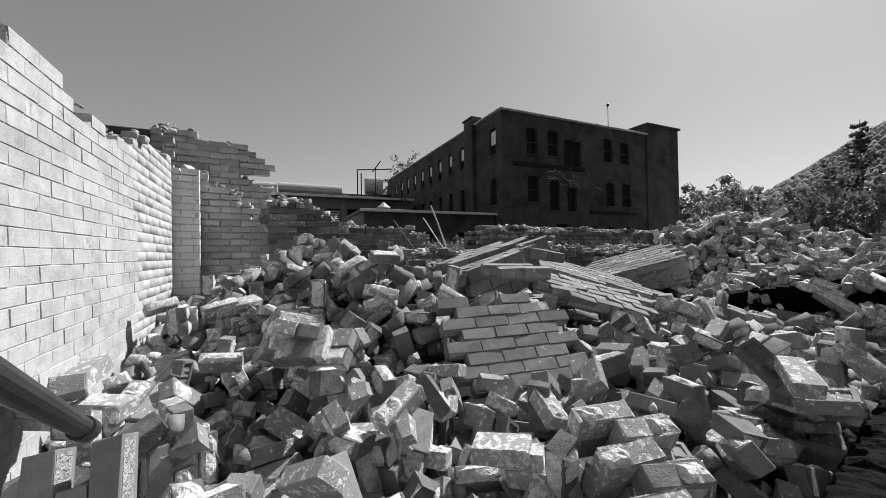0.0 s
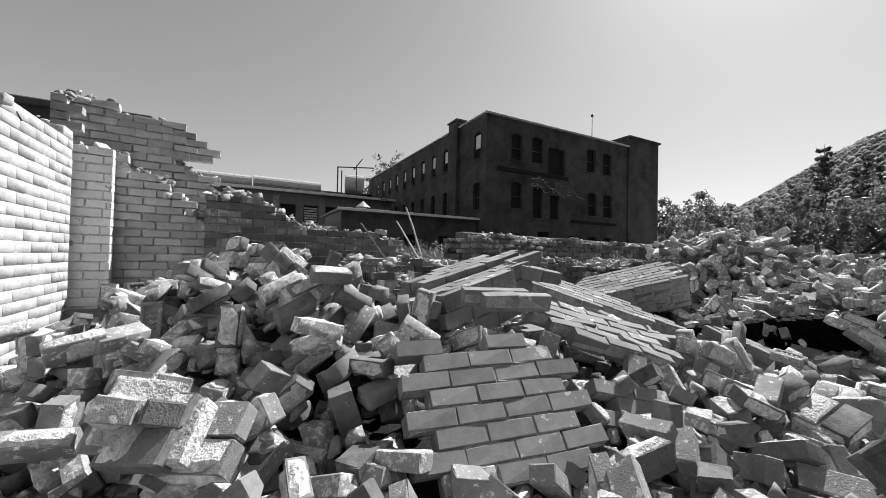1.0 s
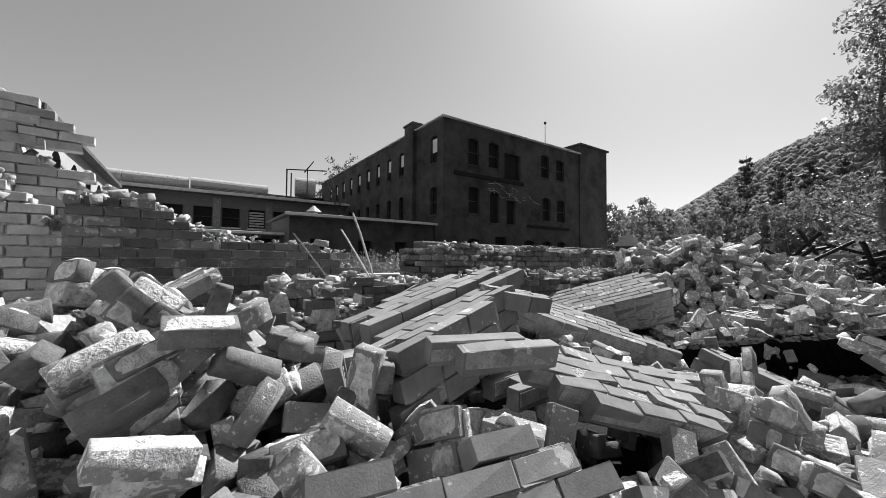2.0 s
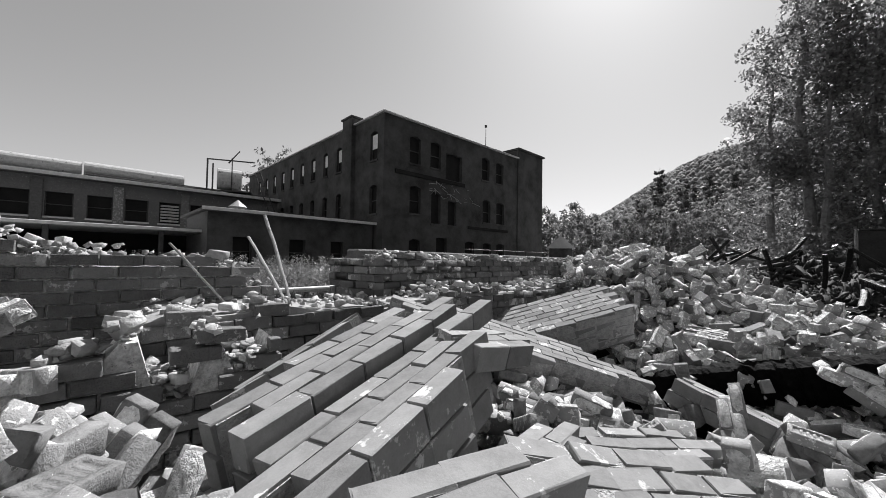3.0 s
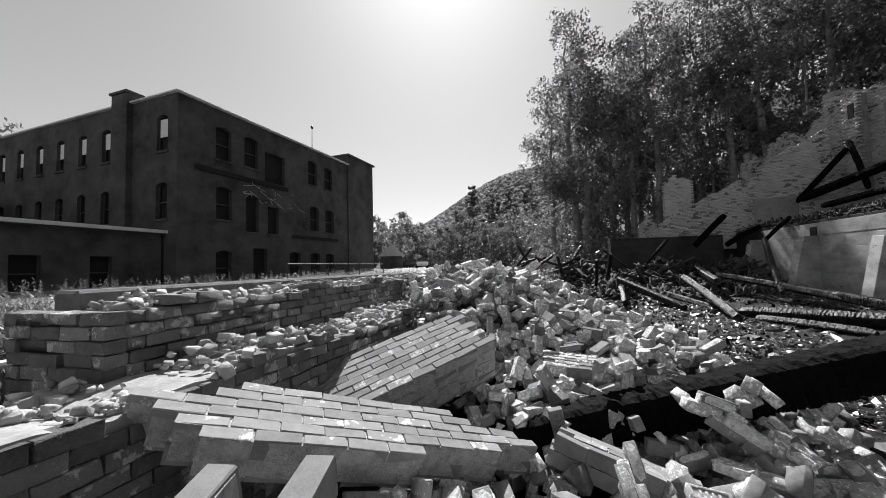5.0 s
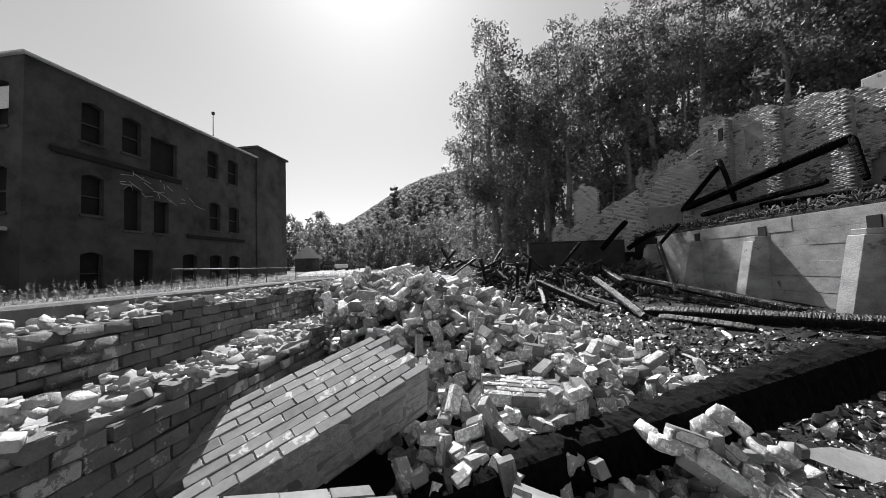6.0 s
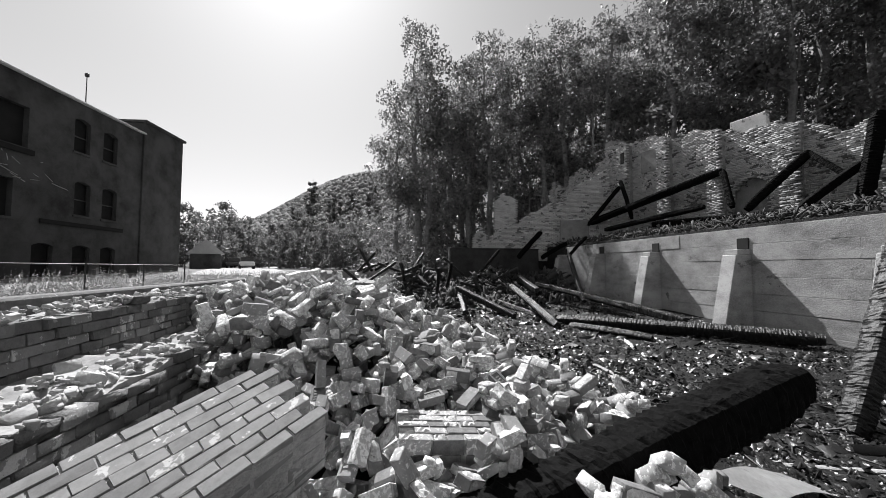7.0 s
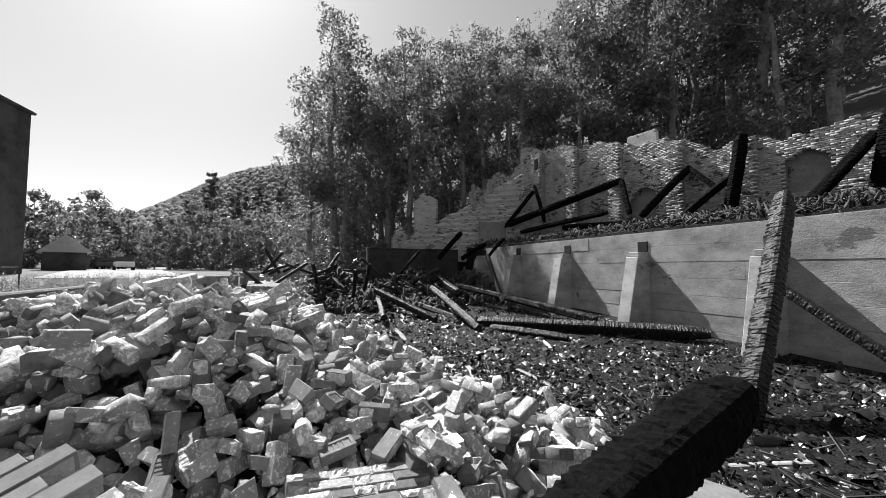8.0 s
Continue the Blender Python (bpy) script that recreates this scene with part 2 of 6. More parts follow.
def chunk_plan(seed, nx, nz, wythes=1):
    """Some bricks still bonded by mortar: (kind of piece, pose or box) in the chunk's own frame."""
    rng = random.Random(seed)
    sx, sy, sz = nx * PITCH, wythes * 0.105, nz * COURSE
    bricks = []
    for k in range(nz):
        for j in range(wythes):
            off = (k % 2) * PITCH / 2 + rng.uniform(-0.02, 0.02)
            for i in range(nx):
                if rng.random() < 0.06 and nx * nz > 2:
                    continue
                x, y, z = -sx / 2 + i * PITCH + off - PITCH / 4, -sy / 2 + j * 0.105, -sz / 2 + k * COURSE
                bricks.append(Matrix.Translation((x + BL / 2, y + BW / 2, z + BH / 2)) @ pose(0, 0, 0, rng.gauss(0, 1.5), rng.gauss(0, 1), rng.gauss(0, 1.5) + 180 * rng.randrange(2)))
    bm = bmesh.new()
    add_box(bm, (-sx / 2 + 0.03, -sy / 2 + 0.012, -sz / 2 + 0.02), (sx / 2 - 0.03, sy / 2 - 0.022, sz / 2 - 0.03), None, 0.008, 0.006, rng)
    me = bpy.data.meshes.new("mortar")
    bm.to_mesh(me)
    bm.free()
    me.materials.append(M_MORTAR)
    return bricks, me


# ---- plan: the burnt hall runs along heading 58 degrees ----
UX, UY = 0.848, 0.53
NX, NY = -0.53, 0.848


def along(x, y):
    return x * UX + y * UY


def across(x, y):
    return x * NX + y * NY


def at_un(u, n, z=0.0):
    return Vector((u * UX + n * NX, u * UY + n * NY, z))


def smooth(a, b, x):
    t = np.clip((x - a) / (b - a), 0, 1)
    return t * t * (3 - 2 * t)


def field(x, y):
    """The charred floor of the hall, rising slowly to its far end."""
    u, n = along(x, y), across(x, y)
    return 0.02 + 0.05 * np.maximum(0, u - 6) + 0.08 * np.maximum(0, -n - 3.5)


def ground_height(x, y):
    """The land: hall floor, grass behind its wall, terrace and wooded hillside over the retaining wall, a far ridge."""
    u, n = along(x, y), across(x, y)
    inside = field(np.clip(x, -30, 30), np.clip(y, -30, 40))
    north = 0.85 + 0.02 * np.clip(n - 5, 0, 40) + 0.6 * smooth(10, 50, u)
    terrace = 3.05 + 0.16 * np.clip(-7.2 - n, 0, 9) + 0.55 * np.maximum(0, -16 - n) * smooth(-16, -22, n)
    terrace = np.minimum(terrace, 34)
    side = smooth(24, 27, u)
    h = np.where(n > 4.6, north, np.where(n < -7.15, terrace, inside))
    h = np.where((u > 24) & (n <= 4.6), inside * (1 - side) + side * np.maximum(1.4, np.where(n < -7.15, terrace, 1.4)), h)
    far = np.hypot(x - 342, y - 210)
    return h + 95 * np.exp(-(far / 120) ** 2) * smooth(90, 200, np.hypot(x, y)) + 40 * np.exp(-(np.hypot(x - 420, y + 60) / 160) ** 2)


def ground_sheet():
    """One sheet, fine near the hall and coarse to the horizon."""
    def lines(fine_lo, fine_hi, extra):
        a = list(np.arange(fine_lo, fine_hi, 0.5))
        step, lo, hi = 0.8, fine_lo, fine_hi
        while hi < 900:
            step *= 1.22
            lo, hi = lo - step, hi + step
            a = [lo] + a + [hi]
        return np.array(sorted(a + extra))

    us = lines(-4, 30, [])
    ns = lines(-24, 14, [4.595, 4.605, -7.155, -7.145])
    uu, nn = np.meshgrid(us, ns, indexing="ij")
    xs, ys = uu * UX + nn * NX, uu * UY + nn * NY
    rng = np.random.default_rng(5)
    zs = ground_height(xs, ys) + rng.normal(0, 0.008, xs.shape)
    nu, nv = xs.shape
    verts = np.stack([xs.ravel(), ys.ravel(), zs.ravel()], 1)
    faces, mats = [], []
    for i in range(nu - 1):
        for j in range(nv - 1):
            faces.append((i * nv + j, (i + 1) * nv + j, (i + 1) * nv + j + 1, i * nv + j + 1))
            n, u = (ns[j] + ns[j + 1]) / 2, (us[i] + us[i + 1]) / 2
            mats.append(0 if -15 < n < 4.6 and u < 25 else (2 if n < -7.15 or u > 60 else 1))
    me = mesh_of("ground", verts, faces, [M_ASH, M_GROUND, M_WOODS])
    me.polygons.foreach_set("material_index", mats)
    return tagged(new("ground", me), "charred hall floor, dusty yard and wooded slope", "ground", kind="structure")


ground_sheet()


# ---- retaining wall of the hall ----
P4 = Vector((10.14, -1.31, 0))
WALL_DIR = Vector((math.sin(radians(59)), math.cos(radians(59)), 0))
WALL_OUT = Vector((-WALL_DIR.y, WALL_DIR.x, 0))


def retaining_wall():
    wall = thing("wall_south", "board-marked concrete retaining wall with battered piers", "wall", P4, kind="structure")
    m = axes((0, 0, 0), WALL_DIR, WALL_OUT)
    rng = random.Random(3)
    z, k = -0.2, 0
    while z < 2.95:
        h = 0.4
        # each lift is a row of boards' marks, not quite in one plane
        x, face = -9.0, -0.32
        while x < 11.6:
            e = min(11.6, x + rng.uniform(2.2, 4.2))
            bm = bmesh.new()
            add_box(bm, (x, -0.75 - 0.006 * (k % 2), z + rng.uniform(0, 0.006)), (e - 0.0015, face - rng.uniform(0, 0.012), z + h - rng.uniform(0.003, 0.008)), m, 0.003)
            part("concrete_lift", bm, M_CONCRETE, wall)
            x = e
        bm = bmesh.new()
        add_box(bm, (-9, -0.72, z + h - 0.02), (11.6, -0.36, z + h + 0.01), m)
        part("lift_joint", bm, M_CONCRETE, wall)
        z += h
        k += 1
    for i in range(-2, 5):
        x = i * 2.9
        bm = bmesh.new()
        zb, zt = 0.0, 2.28 + 0.06 * max(0, i)
        prof = [(-0.34, zb), (0.62, zb), (0.1, zt), (-0.34, zt)]
        vs = [[bm.verts.new(m @ Vector((x + s, y, z))) for y, z in prof] for s in (-0.19, 0.19)]
        bm.faces.new(vs[0][::-1])
        bm.faces.new(vs[1])
        for a in range(4):
            b = (a + 1) % 4
            bm.faces.new((vs[0][a], vs[0][b], vs[1][b], vs[1][a]))
        bmesh.ops.recalc_face_normals(bm, faces=bm.faces[:])
        bmesh.ops.bevel(bm, geom=bm.edges[:], offset=0.015, segments=1, affect="EDGES")
        pier = part("pier", bm, M_CONCRETE, wall)
        box_part("cap", (x - 0.16, -0.335, zt + 0.004), (x + 0.16, 0.03, zt + 0.13), M_CONCRETE, wall, m, 0.012)
        # Uncut pocket: a flush box carries the hollow's shade as its colour
        box_part("beam_pocket", (x - 0.15, -0.36, zt + 0.135), (x + 0.15, -0.3, zt + 0.42), M_SHADE, wall, m, 0.01, "beam pocket, its inner shade put into a black front")
    return wall


retaining_wall()


def end_wall():
    """The far, soot-dark end wall of the hall."""
    w = thing("wall_east", "soot-dark low concrete end wall of the hall", "wall", at_un(21.5, -6.4, 0), kind="structure")
    m = axes((0, 0, 0), (NX, NY, 0), (-UX, -UY, 0))
    box_part("wall_body", (0, 0, 0.3), (4.7, 0.4, 2.95), M_SOOT, w, m, 0.02)
    box_part("coping", (0, -0.03, 2.954), (4.7, 0.43, 3.02), M_SOOT, w, m, 0.015)
    box_part("end_post", (4.72, 0.2, 0.3), (4.78, 0.3, 3.05), M_TIMBER, w, m, 0.02, "pale post at the wall end")
    box_part("wall_wing", (4.702, 0.0, 0.3), (6.0, 0.3, 2.0), M_SOOT, w, m, 0.02)
    return w


end_wall()


# ---- main mill building ----
K = Vector((4.6, 27.9, 0))
B1 = Vector((0.906, 0.423, 0))
B2 = Vector((-0.423, 0.906, 0))


def window_opening(parent, m, x, z, w, h, pane=True, arch=0.12, broken=False):
    """A sash window set in an opening: reveal, frame, bars, panes and sill; x, z: its lower left corner on the face."""
    win = part_empty("window", parent)
    bm = bmesh.new()
    n = 6
    ring_o, ring_i = [], []
    pts = [(x, z), (x + w, z)] + [(x + w - w * i / n, z + h + arch * math.sin(math.pi * i / n)) for i in range(n + 1)]
    for px, pz in pts:
        ring_o.append(bm.verts.new(m @ Vector((px, 0.004, pz))))
        ring_i.append(bm.verts.new(m @ Vector((px, 0.3, pz))))
    for i in range(len(pts)):
        j = (i + 1) % len(pts)
        bm.faces.new((ring_o[i], ring_o[j], ring_i[j], ring_i[i]))
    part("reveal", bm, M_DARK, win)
    # Flat sheet behind the sash, its near-black colour standing for the room's shade
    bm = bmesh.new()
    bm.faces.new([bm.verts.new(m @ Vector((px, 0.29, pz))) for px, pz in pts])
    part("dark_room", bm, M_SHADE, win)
    box_part("sill", (x - 0.08, -0.08, z - 0.14), (x + w + 0.08, 0.1, z - 0.004), M_COPING if pane else M_DARK, win, m, 0.01)
    if not broken:
        bm = bmesh.new()
        for a, b in (((x, z), (x + 0.07, z + h)), ((x + w - 0.07, z), (x + w, z + h)), ((x + 0.07, z + h * 0.5 - 0.03), (x + w - 0.07, z + h * 0.5 + 0.03)), ((x + 0.07, z), (x + w - 0.07, z + 0.06))):
            add_box(bm, (a[0] + 0.001, 0.16, a[1] + 0.001), (b[0] - 0.001, 0.22, b[1] - 0.001), m)
        part("sash", bm, M_DARKMETAL, win)
    return win


def part_empty(name, parent):
    ob = new(name)
    ob.parent = parent
    ob.empty_display_size = 0.1
    return ob


def face_with_holes(bm, m, x0, x1, z0, z1, holes, thick=0.3):
    """A wall face cut by rectangular openings (x, z, w, h, arch), built as a grid of panels between their edges."""
    xs = sorted({x0, x1} | {round(v, 3) for h in holes for v in (h[0], h[0] + h[2])})
    zs = sorted({z0, z1} | {round(v, 3) for h in holes for v in (h[1], h[1] + h[3] + h[4])})
    for a, b in zip(xs, xs[1:]):
        for c, d in zip(zs, zs[1:]):
            mx, mz = (a + b) / 2, (c + d) / 2
            if any(h[0] < mx < h[0] + h[2] and h[1] < mz < h[1] + h[3] + h[4] for h in holes):
                continue
            bm.faces.new([bm.verts.new(m @ Vector(p)) for p in ((a, 0, c), (b, 0, c), (b, 0, d), (a, 0, d))])
    bmesh.ops.remove_doubles(bm, verts=bm.verts[:], dist=0.0005)


def arch_filler(bm, m, hole):
    """The masonry between an arch and the square head of its opening."""
    x, z, w, h, arch = hole
    n = 6
    for i in range(n):
        t0, t1 = i / n, (i + 1) / n
        p = [(x + w * t0, z + h + arch * math.sin(math.pi * t0)), (x + w * t1, z + h + arch * math.sin(math.pi * t1)), (x + w * t1, z + h + arch), (x + w * t0, z + h + arch)]
        bm.faces.new([bm.verts.new(m @ Vector((a, 0, b))) for a, b in p])


def brick_face(name, parent, m, x0, x1, z0, z1, holes, mat):
    bm = bmesh.new()
    face_with_holes(bm, m, x0, x1, z0, z1, holes)
    for h in holes:
        if h[4] > 0:
            arch_filler(bm, m, h)
    bmesh.ops.remove_doubles(bm, verts=bm.verts[:], dist=0.0005)
    return part(name, bm, mat, parent)


def mill():
    b = thing("mill_building", "three-storey dark brick mill, fire-damaged, flat roofed", "building", K)
    top, base = 12.15, 0.6
    m1 = axes((0, 0, 0), B1, -B1.cross(Vector((0, 0, 1))))
    # front: openings by bay
    a = 0.16
    front = [(2.35, 9.0, 1.1, 1.95, a), (4.45, 9.05, 1.15, 1.95, a), (10.75, 9.1, 1.1, 1.95, a), (12.85, 9.1, 1.15, 1.85, a), (6.2, 8.35, 1.9, 2.2, 0.0),
             (10.95, 5.2, 1.1, 1.95, a), (12.95, 5.2, 1.2, 1.95, a), (6.45, 4.6, 1.05, 2.0, 0.0), (4.6, 4.6, 1.05, 2.4, a), (2.4, 5.2, 1.1, 1.95, a),
             (2.4, 1.2, 1.1, 1.9, a), (5.2, 0.9, 1.2, 2.6, 0.0), (8.6, 1.3, 1.2, 1.9, a), (11.0, 1.3, 1.2, 1.9, a), (13.0, 1.3, 1.2, 1.9, a)]
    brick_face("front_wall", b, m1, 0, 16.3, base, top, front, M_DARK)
    for i, h in enumerate(front):
        window_opening(b, m1, h[0], h[1], h[2], h[3], pane=False, arch=max(h[4], 0.001), broken=i in (4, 7, 8, 11))
    # long side
    m2 = axes((0, 0, 0), -B2, B1)
    side = [(0.8, 8.95, 0.95, 1.95, a)] + [(6.0 + 2.45 * i, 8.9, 0.85, 1.9, a) for i in range(9)] + [(0.8, 5.0, 0.95, 1.95, a)] + [(6.0 + 2.45 * i, 5.0, 0.85, 1.9, a) for i in range(9)]
    side = [(-x - w, z, w, h, q) for x, z, w, h, q in side]
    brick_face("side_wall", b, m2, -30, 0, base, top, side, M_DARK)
    for i, h in enumerate(side):
        win = window_opening(b, m2, h[0], h[1], h[2], h[3], pane=False, arch=h[4])
        if i < 10:
            box_part("blind", (h[0] + 0.1, 0.15, h[1] + 0.85), (h[0] + h[2] - 0.1, 0.158, h[1] + h[3] - 0.05), M_PAPER, win, m2, 0.0, "pale half-drawn blind")
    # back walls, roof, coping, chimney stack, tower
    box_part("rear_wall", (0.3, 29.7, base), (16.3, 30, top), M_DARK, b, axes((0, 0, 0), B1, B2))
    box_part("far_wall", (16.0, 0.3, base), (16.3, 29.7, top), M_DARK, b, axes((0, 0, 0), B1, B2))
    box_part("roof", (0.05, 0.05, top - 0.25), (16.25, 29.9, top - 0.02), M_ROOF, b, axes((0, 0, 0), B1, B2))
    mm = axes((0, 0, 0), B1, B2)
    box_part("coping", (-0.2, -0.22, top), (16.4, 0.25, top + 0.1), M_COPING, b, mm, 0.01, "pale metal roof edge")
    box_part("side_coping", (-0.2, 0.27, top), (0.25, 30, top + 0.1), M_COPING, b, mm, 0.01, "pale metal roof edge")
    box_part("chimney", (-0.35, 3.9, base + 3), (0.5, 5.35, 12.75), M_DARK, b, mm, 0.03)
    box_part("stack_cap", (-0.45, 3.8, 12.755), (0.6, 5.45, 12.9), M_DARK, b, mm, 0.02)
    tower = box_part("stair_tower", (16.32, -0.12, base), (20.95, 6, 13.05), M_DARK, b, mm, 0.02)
    box_part("tower_cornice", (16.2, -0.3, 13.06), (21.15, 6.2, 13.25), M_DARK, b, mm, 0.03)
    bm = bmesh.new()
    add_tube(bm, mm @ Vector((14.9, 3, top)), mm @ Vector((14.9, 3, top + 3.6)), 0.05, 0.03, 6)
    add_box(bm, (14.8, 2.9, top + 3.6), (15.0, 3.1, top + 3.85), mm, 0.02)
    part("antenna", bm, M_DARKMETAL, b)
    # near-black band where a floor has fallen away
    box_part("floor_ledge", (1.0, -0.12, 8.0), (8.4, -0.005, 8.3), M_SHADE, b, mm, 0.02, "near-black floor ledge")
    box_part("lower_ledge", (8.9, -0.1, 4.45), (14.7, -0.005, 4.7), M_SHADE, b, mm, 0.02, "near-black floor ledge")
    rng = random.Random(9)
    for i in range(26):
        bm = bmesh.new()
        x, z = rng.uniform(4.2, 9.5), rng.uniform(6.6, 8.0)
        p = mm @ Vector((x, -0.05, z))
        q = mm @ Vector((x + rng.uniform(-0.6, 0.6), -0.3 - rng.uniform(0, 0.4), z + rng.uniform(-0.5, 0.2)))
        add_tube(bm, p, q, 0.018, 0.012, 5)
        part("hanging_lath", bm, M_METAL, b, "pale hanging lath")
    return b


mill()


def lean_to():
    o = Vector((-5.2, 24.4, 0))
    h = thing("lean_to_shed", "low dark brick lean-to with a pale roof edge", "shed", o)
    m = axes((0, 0, 0), B1, B2)
    holes = [(1.2, 1.2, 1.0, 1.6, 0.0), (4.3, 1.2, 1.0, 1.6, 0.0), (7.0, 1.2, 0.9, 1.6, 0.0)]
    f = axes((0, 0, 0), B1, B2)
    brick_face("front_wall", h, f, 0, 10.2, 0.5, 4.1, holes, M_DARK)
    for q in holes:
        window_opening(h, f, q[0], q[1], q[2], q[3], pane=False, arch=0.001)
    box_part("end_wall", (-0.02, 0.01, 0.5), (0.25, 5.5, 4.1), M_OLD, h, m)
    box_part("roof", (-0.3, -0.35, 4.1), (10.3, 6, 4.26), M_ROOF, h, m, 0.02)
    box_part("roof_edge", (-0.34, -0.4, 4.12), (10.3, -0.352, 4.3), M_COPING, h, m, 0.01, "pale fascia")
    bm = bmesh.new()
    add_tube(bm, m @ Vector((2.2, 3, 4.26)), m @ Vector((2.2, 3, 4.8)), 0.25, 0.25, 10)
    add_tube(bm, m @ Vector((2.2, 3, 4.8)), m @ Vector((2.2, 3, 5.25)), 0.55, 0.04, 10)
    part("roof_vent", bm, M_METAL, h, "conical sheet metal vent")
    return h


lean_to()


def low_mill():
    o = Vector((-4.9, 41.8, 0))
    h = thing("long_low_mill", "long two-storey mill wing with a row of dark windows", "building", o)
    m = axes((0, 0, 0), B1, B2)
    holes = [(-27.3 + 2.15 * i, 4.4, 1.45, 1.75, 0.0) for i in range(13)]
    brick_face("front_wall", h, m, -28, 1.5, 0.5, 7.2, holes, M_OLD)
    for i, q in enumerate(holes):
        w = window_opening(h, m, q[0], q[1], q[2], q[3], pane=True, arch=0.001)
        if i in (3, 9):
            for k in range(6):
                box_part("louvre", (q[0] + 0.1, 0.08, q[1] + 0.15 + k * 0.25), (q[0] + q[2] - 0.1, 0.14, q[1] + 0.3 + k * 0.25), M_METAL, w, m)
    for i in range(7):
        x = -28 + 4.3 * i
        box_part("pilaster", (x, -0.15, 0.5), (x + 0.6, -0.004, 7.0), M_OLD, h, m, 0.02)
    box_part("roof", (-28.3, -0.7, 7.2), (1.6, 9, 7.45), M_ROOF, h, m, 0.03)
    box_part("roof_edge", (-28.3, -0.75, 7.25), (1.6, -0.704, 7.5), M_COPING, h, m, 0.01, "pale fascia")
    box_part("rear_wall", (-28, 8.6, 0.5), (1.5, 8.9, 7.19), M_DARK, h, m)
    box_part("canopy", (-22, -14.5, 3.0), (-1.2, -9.5, 3.16), M_COPING, h, m, 0.02, "low pale canopy roof")
    for i in range(6):
        box_part("canopy_post", (-21.8 + i * 4.1, -14.3, 0.6), (-21.6 + i * 4.1, -14.1, 2.99), M_DARKMETAL, h, m)
    # Back sheet coloured near black for the shade under the canopy roof
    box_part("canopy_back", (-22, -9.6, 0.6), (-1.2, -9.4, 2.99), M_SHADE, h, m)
    return h


low_mill()


def roof_duct():
    m = axes((-4.9, 41.8, 0), B1, B2)
    d = thing("roof_duct", "big pale insulated duct lying along the roof", "duct", m @ Vector((-15, 1, 7.45)))
    inv = Matrix.Translation(-(m @ Vector((-15, 1, 7.45))))
    spans = [(-27, -22.2, 0.55), (-22.1, -17.2, 0.62), (-17.1, -12.6, 0.55), (-12.5, -6.2, 0.6)]
    for a, b, r in spans:
        bm = bmesh.new()
        add_tube(bm, inv @ m @ Vector((a, 1.2, 8.25)), inv @ m @ Vector((b, 1.2, 8.2)), r, r, 18)
        part("duct_section", bm, M_METAL, d)
    for x in (-25, -20, -15, -9, -6.4):
        box_part("saddle", (x - 0.1, 0.7, 7.455), (x + 0.1, 1.7, 7.75), M_DARKMETAL, d, inv @ m)
    for k in range(2):
        bm = bmesh.new()
        add_tube(bm, inv @ m @ Vector((-12.4, 0.2 + 0.3 * k, 7.7 + 0.15 * k)), inv @ m @ Vector((0.5, 0.2 + 0.3 * k, 7.6 + 0.15 * k)), 0.1, 0.1, 8)
        part("pipe", bm, M_DARKMETAL, d, "thin dark pipe")
    return d


roof_duct()


def roof_tank():
    m = axes((-4.9, 41.8, 0), B1, B2)
    o = m @ Vector((-2.6, 1.2, 7.45))
    t = thing("roof_tank", "round dust collector drum in a steel frame", "tank", o)
    bm = bmesh.new()
    add_tube(bm, (-0.95, -0.2, 1.6), (0.95, 0.3, 1.6), 1.0, 1.0, 20)
    bmesh.ops.bevel(bm, geom=[e for e in bm.edges if len(e.link_faces) == 2 and e.calc_face_angle() > 1.0], offset=0.08, segments=2, affect="EDGES")
    part("drum", bm, M_METAL, t)
    for x in (-1.6, 1.7):
        for y in (-0.9, 1.0):
            box_part("leg", (x - 0.06, y - 0.06, 0), (x + 0.06, y + 0.06, 3.3 if x < 0 else 1.0), M_DARKMETAL, t)
    box_part("platform", (-1.9, -1.2, 0.3), (2.0, 1.2, 0.42), M_DARKMETAL, t)
    box_part("rail", (-1.6, -0.95, 3.2), (2.3, -0.85, 3.3), M_DARKMETAL, t)
    bm = bmesh.new()
    add_tube(bm, (0.4, -0.9, 0.5), (0.4, -0.9, 3.5), 0.05, 0.05, 6)
    add_tube(bm, (0.1, -0.9, 3.0), (1.0, -0.9, 4.2), 0.07, 0.05, 6)
    part("davit", bm, M_DARKMETAL, t)
    bm = bmesh.new()
    for s in (-0.25, 0.25):
        add_tube(bm, (2.6 + s, -1.2, 2.2), (4.4 + s, -1.6, -2.6), 0.05, 0.05, 6)
    for k in range(9):
        f = k / 8
        add_tube(bm, (2.35 + 1.8 * f, -1.2 - 0.4 * f, 2.2 - 4.8 * f), (2.85 + 1.8 * f, -1.2 - 0.4 * f, 2.2 - 4.8 * f), 0.03, 0.03, 5)
    part("ladder", bm, M_DARKMETAL, t)
    return t


roof_tank()


